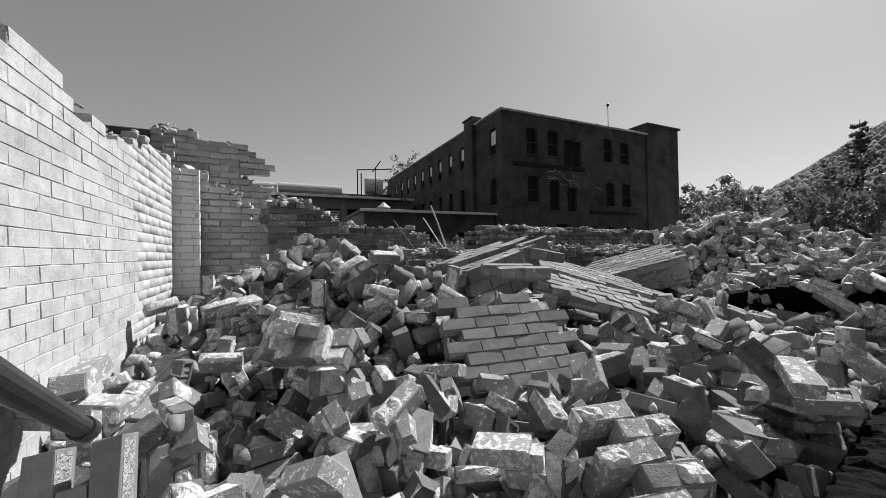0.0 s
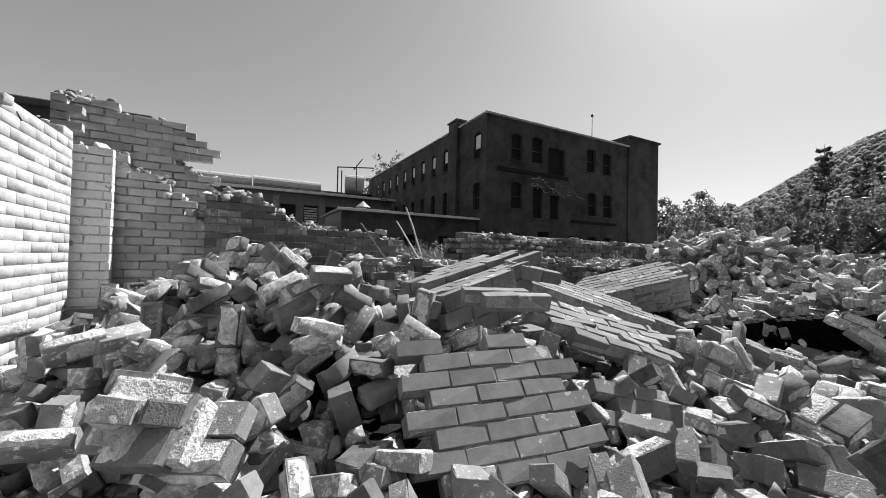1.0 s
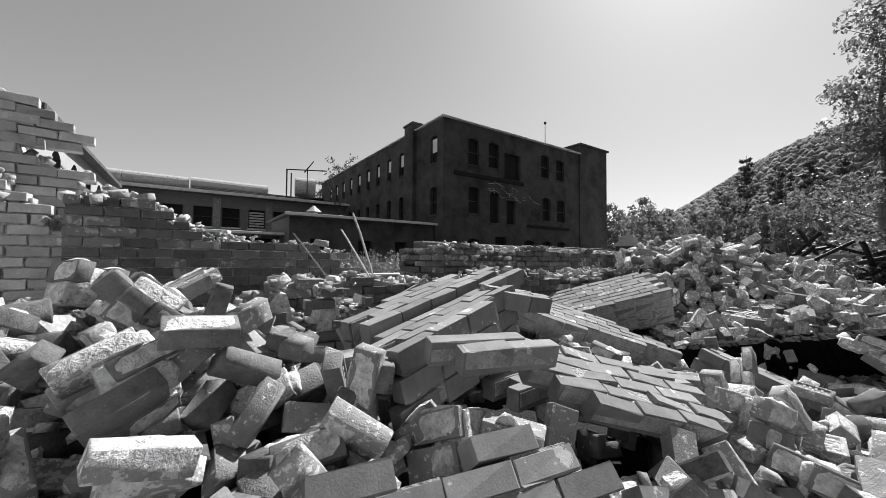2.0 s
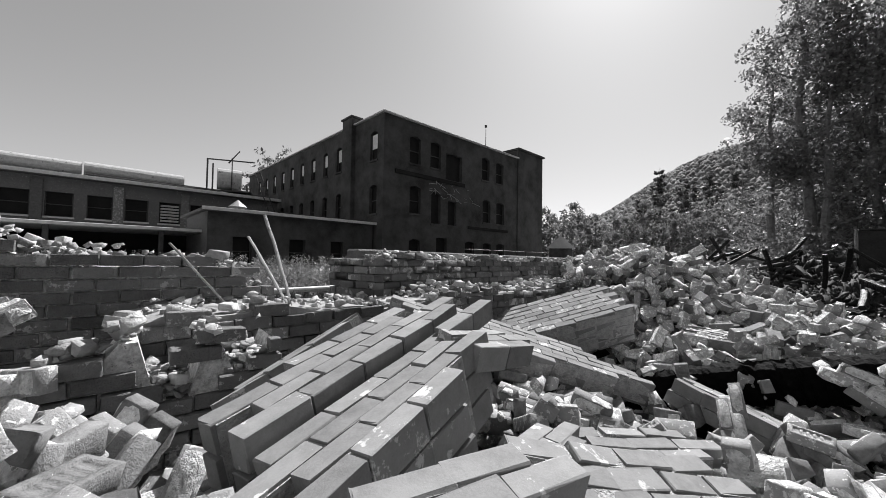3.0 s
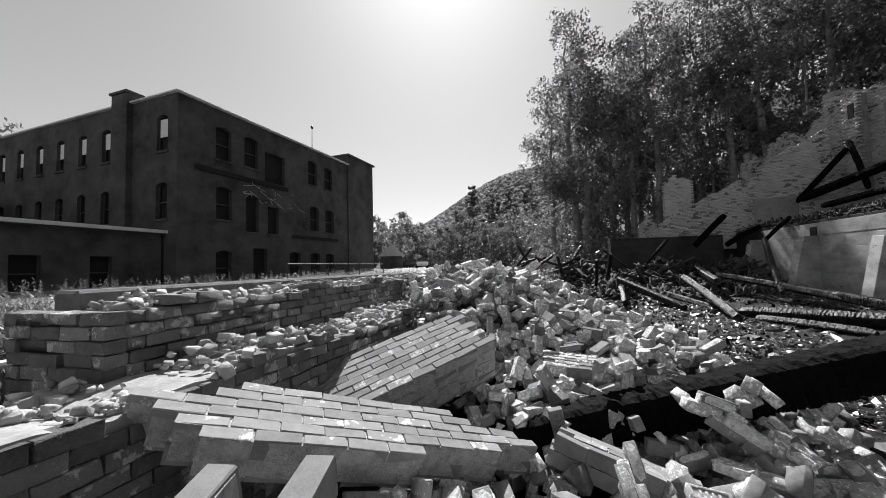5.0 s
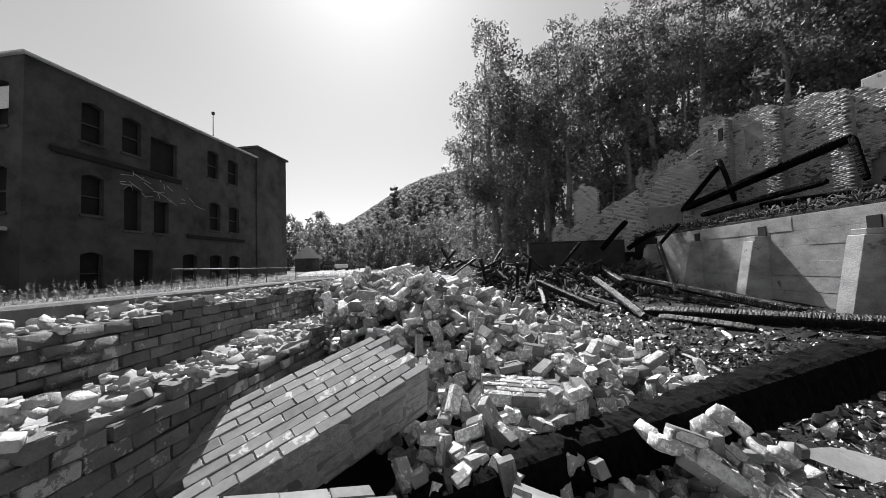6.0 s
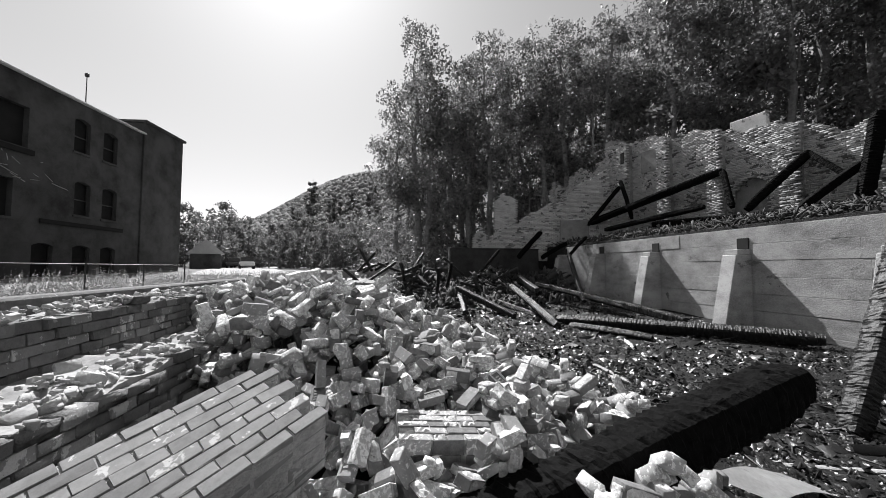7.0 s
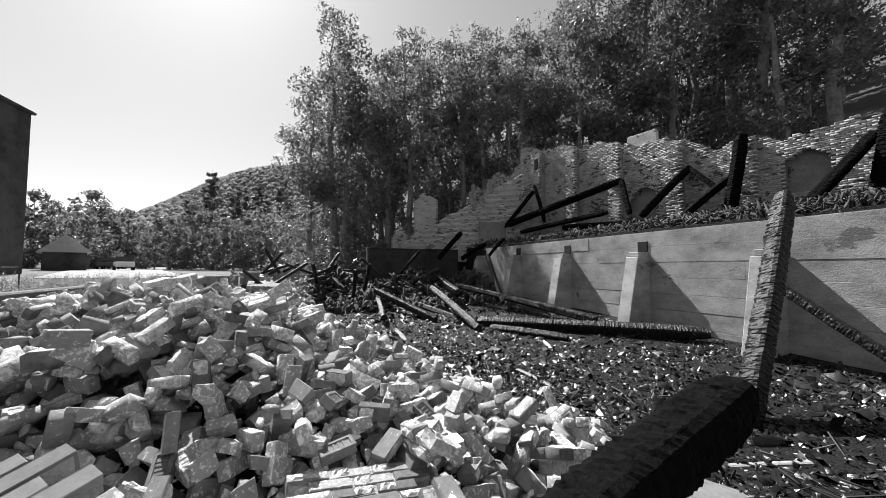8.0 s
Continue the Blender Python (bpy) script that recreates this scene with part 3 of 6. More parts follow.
def gable_house():
    """Sunlit brick house seen past the broken wall."""
    f = Vector((-12.1, 20.6, 0))
    h = thing("painted_brick_house", "pale painted brick house with tall arched windows", "house", f)
    m = axes((0, 0, 0), (-0.42, 0.907, 0), (-0.907, -0.42, 0))
    holes = [(-1.3 - 1.9 * i, 2.8, 0.8, 1.4, 0.2) for i in range(5)]
    brick_face("side_wall", h, m, -10.4, 0, 0.4, 4.79, holes, M_GABLE)
    for q in holes:
        window_opening(h, m, q[0], q[1], q[2], q[3], pane=True, arch=q[4])
    box_part("end_wall", (-10.7, 0.01, 0.4), (-10.4, 4, 4.79), M_DARK, h, m)
    box_part("far_wall", (0.001, 0.01, 0.4), (0.3, 4, 4.79), M_GABLE, h, m)
    box_part("roof", (-10.8, -0.3, 4.8), (0.4, 4.2, 4.98), M_ROOF, h, m, 0.03)
    return h


gable_house()


def small_house():
    o = Vector((33.4, 46.6, 1.2))
    h = thing("small_house", "small dark gabled house with a pale roof", "house", o)
    m = Matrix.Rotation(radians(-35), 4, "Z")
    box_part("wall_body", (-1.5, -2.6, -0.6), (1.5, 2.6, 2.5), M_DARK, h, m)
    bm = bmesh.new()
    vs = [bm.verts.new(m @ Vector(p)) for p in ((-1.9, -3.0, 2.4), (1.9, -3.0, 2.4), (1.9, 3.0, 2.4), (-1.9, 3.0, 2.4), (0, -3.0, 4.1), (0, 3.0, 4.1))]
    for fidx in ((0, 1, 4), (2, 3, 5), (1, 2, 5, 4), (3, 0, 4, 5), (3, 2, 1, 0)):
        bm.faces.new([vs[i] for i in fidx])
    part("roof", bm, M_GABLE, h, "pale sunlit shingled roof")
    # Windows are thin boxes on the wall, the dark inside put into their colour
    for y in (-2.2, 0.2, 2.4):
        box_part("window", (-1.53, y * 0.75, 0.8), (-1.49, y * 0.75 + 0.6, 1.9), M_SHADE, h, m)
    return h


small_house()


def road():
    me = bpy.data.meshes.new("road")
    bm = bmesh.new()
    n = 30
    rows = []
    for i in range(n + 1):
        t = i / n
        c = Vector((22 + 70 * t, 27 + 62 * t + 6 * math.sin(3 * t), 0))
        d = Vector((62, -70, 0)).normalized()
        row = []
        for s in (-3.6, -1.2, 1.2, 3.6):
            p = c + d * s
            row.append(bm.verts.new((p.x, p.y, float(ground_height(np.array(p.x), np.array(p.y))) + 0.06)))
        rows.append(row)
    for a, b in zip(rows, rows[1:]):
        for k in range(3):
            bm.faces.new((a[k], a[k + 1], b[k + 1], b[k]))
    bm.to_mesh(me)
    bm.free()
    me.materials.append(M_ROAD)
    return tagged(new("road", me), "pale sunlit asphalt road", "road", kind="structure")


road()


# ---- masonry walls of single bricks ----
def course_wall(ob, m, length, courses, size, pitch, course, top_at, mat_mesh, rng, first=0.0, keep=300, near=None, proud=0.004, wobble=1.0):
    """Lays bricks on the frame m (x along, z up, y into the wall). top_at(x): the broken top. The nearest become parts, the rest one joined part."""
    laid = []
    for k in range(courses):
        z = k * course
        off = (k % 2) * pitch / 2 + rng.uniform(-0.01, 0.01)
        x = -pitch + off
        while x < length:
            a, b = max(x, 0.0), min(x + size[0], length)
            if b - a > 0.04 and z + course * 0.6 < top_at((a + b) / 2):
                laid.append(((a + b) / 2, z + course / 2, b - a))
            x += pitch
    poses = []
    for x, z, w in laid:
        j = Matrix.Translation((x, size[1] / 2 - rng.uniform(0, proud), z)) @ pose(0, 0, 0, rng.gauss(0, 0.5) * wobble, rng.gauss(0, 0.35) * wobble, rng.gauss(0, 0.6) * wobble)
        poses.append((m @ j @ Matrix.Diagonal((w / size[0], 1, 1, 1)), m @ Vector((x, 0, z))))
    near = Vector(near)
    poses.sort(key=lambda p: (p[1] - near).length)
    for i, (q, _) in enumerate(poses[:keep]):
        b = new("brick", mat_mesh[i % len(mat_mesh)])
        b.parent = ob
        b.matrix_basis = q
    rest = []
    src = [arrays(me) for me in mat_mesh]
    for i, (q, _) in enumerate(poses[keep:]):
        v, f, k = src[i % len(src)]
        a = np.array(q)
        rest.append((v @ a[:3, :3].T + a[:3, 3], f, k))
    if rest:
        tagged(joined("brickwork", rest, [mat_mesh[0].materials[0], M_MORTAR], ob), "", "", "", "stuff")


def core(ob, m, length, top_at, z0, d0, d1, mat, step=0.12, drop=0.05):
    """The mortar body behind the bricks, following the broken top."""
    bm = bmesh.new()
    n = max(2, int(length / step))
    rows = []
    for i in range(n + 1):
        x = length * i / n
        x = min(max(x, 0.012), length - 0.012)
        t = max(z0 + 0.02, top_at(x) - drop)
        rows.append([bm.verts.new(m @ Vector(p)) for p in ((x, d0, z0), (x, d0, t), (x, d1, t + 0.012 * math.sin(x * 31)), (x, d1, z0))])
    for a, b in zip(rows, rows[1:]):
        for k in range(4):
            bm.faces.new((a[k], a[(k + 1) % 4], b[(k + 1) % 4], b[k]))
    bm.faces.new(rows[0])
    bm.faces.new(rows[-1][::-1])
    bmesh.ops.recalc_face_normals(bm, faces=bm.faces[:])
    part("mortar_core", bm, mat, ob)


def brick_set(prefix, mat, n, size=(BL, BW, BH), rough=0.003, mortar=()):
    return [brick_mesh(prefix, 100 + i, size, mat=mat, rough=rough, bevel=0.0035, mortar=mortar[i % len(mortar)] if mortar else "") for i in range(n)]


def crumbs(ob, m, length, top_at, d0, d1, count, seed, big=0.35):
    """Loose mortar and brick bits lying on a broken wall top, as one part."""
    rng = random.Random(seed)
    kinds_of = [arrays(lump_mesh("bit", 400 + i, (0.1, 0.075, 0.05), M_MORTAR)) for i in range(3)] + [arrays(brick_mesh("bit", 410 + i, broken=True)) for i in range(3)]
    out = []
    for _ in range(count * 3):
        x = rng.uniform(0.03, length - 0.03)
        v, f, k = kinds_of[rng.randrange(3) if rng.random() > big else 3 + rng.randrange(3)]
        q = m @ Matrix.Translation((x, rng.uniform(d0, d1), top_at(x) + rng.uniform(-0.03, 0.05))) @ pose(0, 0, 0, rng.gauss(0, 16), rng.gauss(0, 16), rng.uniform(0, 360))
        s = rng.uniform(0.18, 0.55) if rng.random() < 0.8 else rng.uniform(0.55, 0.95)
        a = np.array(q)
        out.append((v * s @ a[:3, :3].T + a[:3, 3], f, k))
    tagged(joined("loose_bits", out, [M_CRUMB, M_MORTAR], ob), "", "", "", "stuff")


M_CRUMB = material("crumbled_mortar", 0.16, 0.6, 12, 0.95, 0.9, 70, vary=0.7)
SET_WHITE = brick_set("painted_brick", M_WHITE, 5, (0.2065, BW, 0.0738), 0.0022)
M_LEDGE = material("ledge_mortar", 0.18, 0.36, 5, 0.95, 0.7, 30, patch=0.14, patch_at=0.7, patch_scale=4)
SET_OLD = brick_set("wall_brick", M_OLD, 4)
SET_STEP = brick_set("worn_brick", M_STEP, 5, rough=0.005)
SET_PILASTER = brick_set("pale_brick", M_PILASTER, 4, rough=0.004)
SET_STONE = brick_set("wall_block", M_OLD, 6, (0.205, 0.12, 0.068), 0.008)

# white end wall beside the start of the walk
CORNER = Vector((-2.78, 3.78, 0))
WH = Vector((math.sin(radians(-26)), math.cos(radians(-26)), 0))


def ragged(rng, steps):
    """A broken top line, as a function of x, from (x, height) steps with torn edges."""
    jit = [rng.uniform(-0.05, 0.05) for _ in range(400)]

    def top(x):
        h = steps[0][1]
        for sx, sh in steps:
            if x >= sx:
                h = sh
        return h + jit[int(abs(x) / 0.21) % 400]
    return top


def white_wall():
    ob = thing("wall_west", "whitewashed brick wall with a broken top", "wall", kind="structure")
    m = axes(CORNER - WH * 5.0, WH, Vector((-WH.y, WH.x, 0)))
    rng = random.Random(21)
    steps = [(0, 2.06), (1.9, 2.12), (2.3, 2.16), (2.72, 2.08), (3.4, 2.14), (3.8, 2.22), (4.4, 2.28), (4.7, 2.32)]
    top = ragged(rng, steps)
    course_wall(ob, m, 5.0, 36, (0.2065, BW, 0.0732), 0.209, COURSE, top, SET_WHITE, rng, keep=300, near=CORNER - WH * 2.4 + Vector((0, 0, 1.3)), proud=0.0012, wobble=0.1)
    core(ob, m, 5.0, top, 0.0, 0.0025, 0.3, M_WHITE)
    crumbs(ob, m, 4.9, lambda x: top(x) - 0.03, 0.02, 0.25, 60, 49, 0.7)
    return ob


white_wall()

# pilaster and stepped wall past the corner
STEP_DIR = Vector((math.sin(radians(60)), math.cos(radians(60)), 0))
STEP_IN = Vector((-STEP_DIR.y, STEP_DIR.x, 0))


def pilaster():
    ob = thing("pilaster", "narrow brick pilaster at the corner, white at its edge", "pilaster", kind="structure")
    o = CORNER + Vector((0.02, 0.1, 0)) - STEP_DIR * 0.1
    m = axes(o, STEP_DIR, STEP_IN)
    rng = random.Random(22)
    course_wall(ob, m, 0.27, 30, (BL, BW, BH), PITCH, COURSE, lambda x: 2.24, SET_PILASTER, rng, keep=300, near=o, proud=0.006)
    core(ob, m, 0.27, lambda x: 2.22, 0, 0.006, 0.3, M_MORTAR)
    return ob


pilaster()


def stepped_wall():
    ob = thing("wall_stepped", "broken brick wall stepping down to the rubble", "wall", kind="structure")
    o = CORNER + Vector((0.12, 0.38, 0)) - STEP_DIR * 0.5
    m = axes(o, STEP_DIR, STEP_IN)
    rng = random.Random(23)

    def front_top(x):
        return 2.7 if x < 0.12 else 2.24 if x < 0.5 else 2.1 if x < 0.66 else 2.04 if x < 0.84 else 1.88 if x < 0.96 else 1.74 if x < 1.1 else 1.6 if x < 1.25 else 1.45 if x < 1.38 else 1.32

    def back_top(x):
        return 2.78 if x < 0.35 else 2.66 if x < 0.84 else 2.25 if x < 1.02 else 2.16 if x < 1.24 else 2.06 if x < 1.36 else 1.97 if x < 1.48 else 1.86 if x < 1.62 else 1.75 if x < 1.8 else 1.68
    course_wall(ob, m, 2.1, 38, (BL, BW, BH), PITCH, COURSE, front_top, SET_STEP, rng, keep=300, near=o + STEP_DIR * 1.2 + Vector((0, 0, 1.6)), proud=0.01)
    core(ob, m, 2.05, lambda x: min(front_top(x), back_top(x)), 0, 0.02, 0.2, M_MORTAR)
    mb = axes(o + STEP_IN * 0.22, STEP_DIR, STEP_IN)
    course_wall(ob, mb, 2.6, 38, (BL, BW, BH), PITCH, COURSE, back_top, SET_STEP, rng, keep=120, near=o + STEP_DIR * 1.5 + Vector((0, 0, 2.3)), proud=0.01)
    core(ob, mb, 2.5, back_top, 0, 0.02, 0.28, M_MORTAR)
    crumbs(ob, m, 1.6, front_top, -0.02, 0.16, 60, 43, 0.6)
    crumbs(ob, mb, 2.5, back_top, 0.02, 0.25, 50, 44)
    # courses corbelling out over the gap
    for k, reach in enumerate((0.93, 1.02, 1.12, 1.24, 1.17)):
        for i in range(3):
            b = new("brick", SET_STEP[(i + k) % 5])
            b.parent = ob
            b.matrix_basis = mb @ Matrix.Translation((reach - BL / 2 - i * PITCH, 0.05, 2.315 + 0.075 * (4 - k) + 0.036)) @ pose(0, 0, 0, 0, 2 - k, k)
    return ob


stepped_wall()


def low_wall():
    """Dark wall behind the rubble, lower towards its end."""
    ob = thing("wall_north_low", "low broken brick wall with loose mortar on top", "wall", kind="structure")
    d = Vector((0.9, 0.436, 0)).normalized()
    o = Vector((-1.35, 4.72, 0)) - d * 0.8
    m = axes(o, d, Vector((-d.y, d.x, 0)))
    rng = random.Random(24)

    def top(x):
        return 1.95 if x < 0.5 else 1.88 if x < 0.6 else 1.81 if x < 0.72 else 1.74 if x < 0.82 else 1.67 if x < 1.04 else 1.62 if x < 1.8 else 1.55 if x < 2.05 else 1.4
    course_wall(ob, m, 2.2, 27, (BL, BW, BH), PITCH, COURSE, top, SET_OLD, rng, keep=300, near=o, proud=0.014)
    core(ob, m, 2.18, top, 0, 0.02, 0.35, M_MORTAR)
    crumbs(ob, m, 2.15, top, 0.02, 0.32, 90, 45, 0.4)
    return ob


low_wall()


def ledge_wall():
    """Foundation ledge with a pale, flat top between the two standing pieces, running on below them."""
    ob = thing("wall_ledge", "stone foundation ledge with pale mortar on top", "wall", kind="structure")
    d = Vector((math.sin(radians(62)), math.cos(radians(62)), 0))
    o = Vector((-0.6, 4.32, 0))
    m = axes(o, d, Vector((-d.y, d.x, 0)))
    rng = random.Random(25)

    def top(x):
        return 1.29 + 0.03 * math.sin(x * 3) + 0.02 * math.sin(x * 11)
    course_wall(ob, m, 8.2, 18, (0.205, 0.12, 0.068), 0.216, 0.075, top, SET_STONE, rng, keep=300, near=o + d * 1.5, proud=0.02)
    core(ob, m, 8.2, top, 0, 0.03, 0.8, M_LEDGE, drop=0.0)
    crumbs(ob, m, 1.8, top, 0.05, 0.75, 70, 46, 0.45)
    crumbs(ob, axes(o + d * 2.0, d, Vector((-d.y, d.x, 0))), 6.0, lambda x: top(x + 2) + 0.03, 0.0, 0.45, 240, 47, 0.5)
    return ob


ledge_wall()


def standing_wall():
    """The long standing piece of the hall's north wall."""
    ob = thing("wall_north", "standing piece of thick brick wall, mortar on its broken top", "wall", kind="structure")
    d = Vector((UX, UY, 0))
    o = Vector((0.86, 5.7, 0))
    m = axes(o, d, Vector((-d.y, d.x, 0)))
    rng = random.Random(26)

    def top(x):
        return 1.68 + 0.02 * math.sin(x * 4) - (0.25 * max(0, x - 7.4))
    course_wall(ob, m, 8.6, 23, (0.205, 0.12, 0.068), 0.216, 0.075, top, SET_STONE, rng, keep=300, near=o + d * 3 + Vector((0, 0, 1.3)), proud=0.02)
    core(ob, m, 8.6, top, 0, 0.03, 0.5, M_LEDGE)
    back = Vector((-d.y, d.x, 0))
    course_wall(ob, axes(o + back * 0.74 - d * 0.1, -back, d), 0.74, 22, (0.205, 0.12, 0.068), 0.216, 0.075, lambda x: 1.66, SET_STONE, rng, keep=80, near=o, proud=0.03)
    crumbs(ob, m, 8.3, lambda x: top(x) - 0.02, 0.0, 0.5, 330, 48, 0.25)
    box_part("rear_coping", (0.1, 0.55, 0.3), (8.4, 0.75, 1.76), M_OLD, ob, m, 0.02)
    return ob


standing_wall()


def wall_stub():
    """Sooty stump of a brick pier in the rubble."""
    ob = thing("wall_stub", "sooty stump of a brick pier with pale mortar on top", "wall", kind="structure")
    d = Vector((0.93, 0.37, 0)).normalized()
    o = Vector((-0.78, 3.88, 0.55))
    m = axes(o, d, Vector((-d.y, d.x, 0)))
    rng = random.Random(27)

    heights = [rng.uniform(0.46, 0.78) for _ in range(9)]

    def top(x):
        return heights[int(max(0.0, x) / 0.105) % 9]
    course_wall(ob, m, 0.9, 11, (BL, BW, BH), PITCH, COURSE, top, SET_OLD, rng, keep=80, near=o, proud=0.035, wobble=3.0)
    core(ob, m, 0.88, top, 0, 0.03, 0.3, M_MORTAR, step=0.06)
    crumbs(ob, m, 0.88, top, 0.0, 0.3, 60, 50, 0.35)
    return ob


wall_stub()


# ---- fallen slabs of brickwork ----
M_BED = material("slab_mortar", 0.24, 0.5, 18, 0.95, 1.0, 70, relief=0.02)
SET_SLAB = brick_set("slab_brick", M_SLAB, 7, (0.204, BW, 0.0695), 0.0035)
SET_PALE = brick_set("mortared_brick", M_BRICK, 5, (0.2, BW, 0.066), 0.005, ("edge", "edge top", "edge", "top edge", ""))
SLABS = []


def brick_slab(o, r, w, bricks, courses, thick, label, seed, shape=None, top_set=None, loose=1.0):
    """A fallen piece of wall: courses along r, stacked along w, face upwards. shape(i, j): whether that brick is still there."""
    ob = thing("brick_slab", label, "brick slab", o, group="fallen slabs")
    n = Vector(r).cross(Vector(w))
    if n.z < 0:
        n = -n
    r = Vector(r).normalized()
    n = (n - r * n.dot(r)).normalized()
    w = Vector(w)
    w = (w - r * w.dot(r) - n * w.dot(n)).normalized()
    m = Matrix((r, w, n)).transposed().to_4x4()
    rng = random.Random(seed)
    wythes = max(1, round(thick / 0.105))
    use = top_set or SET_SLAB
    kept = {}
    for j in range(courses):
        off = (j % 2) * PITCH / 2
        for i in range(bricks):
            if shape is None or shape(i + (j % 2) * 0.5, j):
                kept[i, j] = i * PITCH + off
    for (i, j), x in kept.items():
        edge = any((i + a, j + b) not in kept for a, b in ((-1, 0), (1, 0), (0, 1), (0, -1)))
        for k in range(wythes if edge else 1):
            b = new("brick", use[rng.randrange(len(use))])
            b.parent = ob
            spin = pose(0, 0, 0, 90 + rng.gauss(0, 0.9) * loose, rng.gauss(0, 0.8) * loose, rng.gauss(0, 0.5) * loose)
            sh = rng.uniform(-0.03, 0.02) * k + rng.uniform(-0.003, 0.003) * loose
            b.matrix_basis = m @ Matrix.Translation((x + BL / 2 + sh, j * COURSE + BH / 2, -BW / 2 - k * 0.105 - rng.uniform(0, 0.003) * min(loose, 2.0))) @ spin
    bm = bmesh.new()
    for (i, j), x in kept.items():
        if (i + 1, j) in kept or (i - 1, j) in kept or (i, j - 1) in kept:
            a = 0.012 if (i - 1, j) not in kept else -0.006
            e = 0.012 if (i + 1, j) not in kept else -0.006
            c = 0.01 if (i, j - 1) not in kept else -0.008
            add_box(bm, (x + a, j * COURSE + c, -wythes * 0.105 + 0.03), (x + BL - e, j * COURSE + BH + 0.004, -0.0085 - 0.0005 * ((i + 2 * j) % 5)), m)
    part("mortar_bed", bm, M_BED, ob)
    SLABS.append((Vector(o), r, w, n, bricks * PITCH, courses * COURSE, wythes * 0.105))
    return ob


brick_slab((-0.045, 2.27, 1.015), (0.965, 0.26, 0.02), (0.0, -0.66, -0.75), 4, 8, 0.1, "fallen dark brick panel leaning in the rubble", 31,
           lambda i, j: not (j == 0 and i in (1.0, 3.0)) and i < 3.4)
brick_slab((0.915, 2.444, 0.806), (0.97, 0.12, -0.2), (-0.05, -0.68, -0.73), 2, 3, 0.1, "small fallen brick panel beside the larger one", 32)
brick_slab((0.72, 2.98, 1.17), (0.95, 0.05, -0.25), (-0.25, -0.9, -0.3), 4, 5, 0.1, "cracked fan of tilted bricks still bonded", 33,
           lambda i, j: not (j > 3 and i < 1), loose=3.5)
brick_slab((0.28, 2.78, 1.22), (0.96, 0.2, -0.03), (0.1, -0.9, -0.2), 2, 2, 0.1, "short strip of bonded bricks", 34, loose=3)
brick_slab((0.182, 2.768, 1.164), (0.77, 0.6, 0.225), (-0.597, 0.8, -0.094), 4, 4, 0.3, "thick slab of brickwork sloping across the heap", 35,
           lambda i, j: not (i > 2.6 and j == 0), loose=0.7)
brick_slab((0.066, 3.066, 1.21), (0.76, 0.62, 0.215), (-0.6, 0.8, 0.0), 5, 4, 0.3, "thick slab of brickwork with long courses", 36,
           lambda i, j: not (i > 3.6 and j > 1) and not (i < 0.9 and j > 2), loose=0.7)
brick_slab((0.735, 3.475, 1.365), (0.76, 0.6, 0.19), (-0.6, 0.79, 0.05), 2, 1, 0.1, "two bonded bricks on edge lying across the slab", 37)
brick_slab((0.798, 3.293, 1.33), (0.853, 0.5, -0.139), (-0.35, 0.92, 0.15), 2, 3, 0.1, "square-ended slab of brickwork", 38)
brick_slab((0.62, 3.16, 0.93), (0.86, 0.5, 0.02), (0.45, -0.86, -0.05), 3, 3, 0.1, "low strip of bonded bricks in the rubble", 39)
brick_slab((1.25, 3.5, 0.9), (0.97, -0.2, -0.06), (-0.3, -0.93, -0.12), 3, 4, 0.1, "loosened courses of brick lying flat", 40, lambda i, j: (i * 2 + j) % 5 != 3, loose=3.5)
brick_slab((0.91, 5.27, 1.39), (0.898, -0.335, -0.287), (-0.38, -0.88, -0.25), 10, 6, 0.2, "long tapering slab bridging to the foundation", 41,
           lambda i, j: not (i < 0.6 and j in (0, 1, 4, 5)) and not (j == 0 and i < 1.2) and not (j == 5 and (i < 1.2 or i > 6.4)) and not (j < 2 and i > 7.2 + 0.6 * j) and not (j == 4 and i > 8.2))
brick_slab((1.95, 5.96, 1.0), (0.93, -0.27, 0.26), (-0.15, -0.93, -0.33), 7, 8, 0.42, "thick wall slab standing out of the rubble", 42)
brick_slab((4.9, 5.75, 0.95), (0.8, 0.5, 0.25), (-0.5, 0.8, -0.1), 2, 3, 0.1, "small bonded piece on the heap", 43)
brick_slab((13.2, 10.6, 1.45), (0.8, 0.55, 0.05), (-0.55, 0.83, 0.05), 9, 14, 0.2, "far fallen slab on the heap", 44)

brick_slab((0.44, 1.28, 0.76), (0.97, 0.12, 0.08), (0.16, -0.82, -0.5), 1, 6, 0.2, "column of bonded bricks thick with mortar", 45, top_set=SET_PALE, loose=3.5)
brick_slab((-1.12, 0.98, 0.78), (0.2, -0.3, -0.93), (0.9, 0.3, 0.1), 2, 3, 0.1, "bonded piece standing on edge by the wall", 46)
brick_slab((3.62, 4.72, 0.97), (0.5, -0.84, -0.08), (0.83, 0.5, 0.12), 3, 5, 0.2, "thick bonded block with pale mortar on top", 47, top_set=SET_PALE)
brick_slab((2.86, 4.2, 0.76), (0.3, -0.92, -0.24), (0.92, 0.3, -0.1), 4, 3, 0.2, "long bonded block tilted into the rubble", 48, loose=3)
brick_slab((-0.12, 3.62, 1.1), (0.8, 0.45, 0.4), (-0.4, 0.8, -0.3), 3, 2, 0.1, "narrow bonded strip leaning on the slab", 49)
brick_slab((-1.75, 3.4, 1.06), (0.75, 0.6, 0.2), (-0.6, 0.75, 0.0), 2, 4, 0.1, "bonded piece white with mortar on the heap", 50, top_set=SET_PALE)
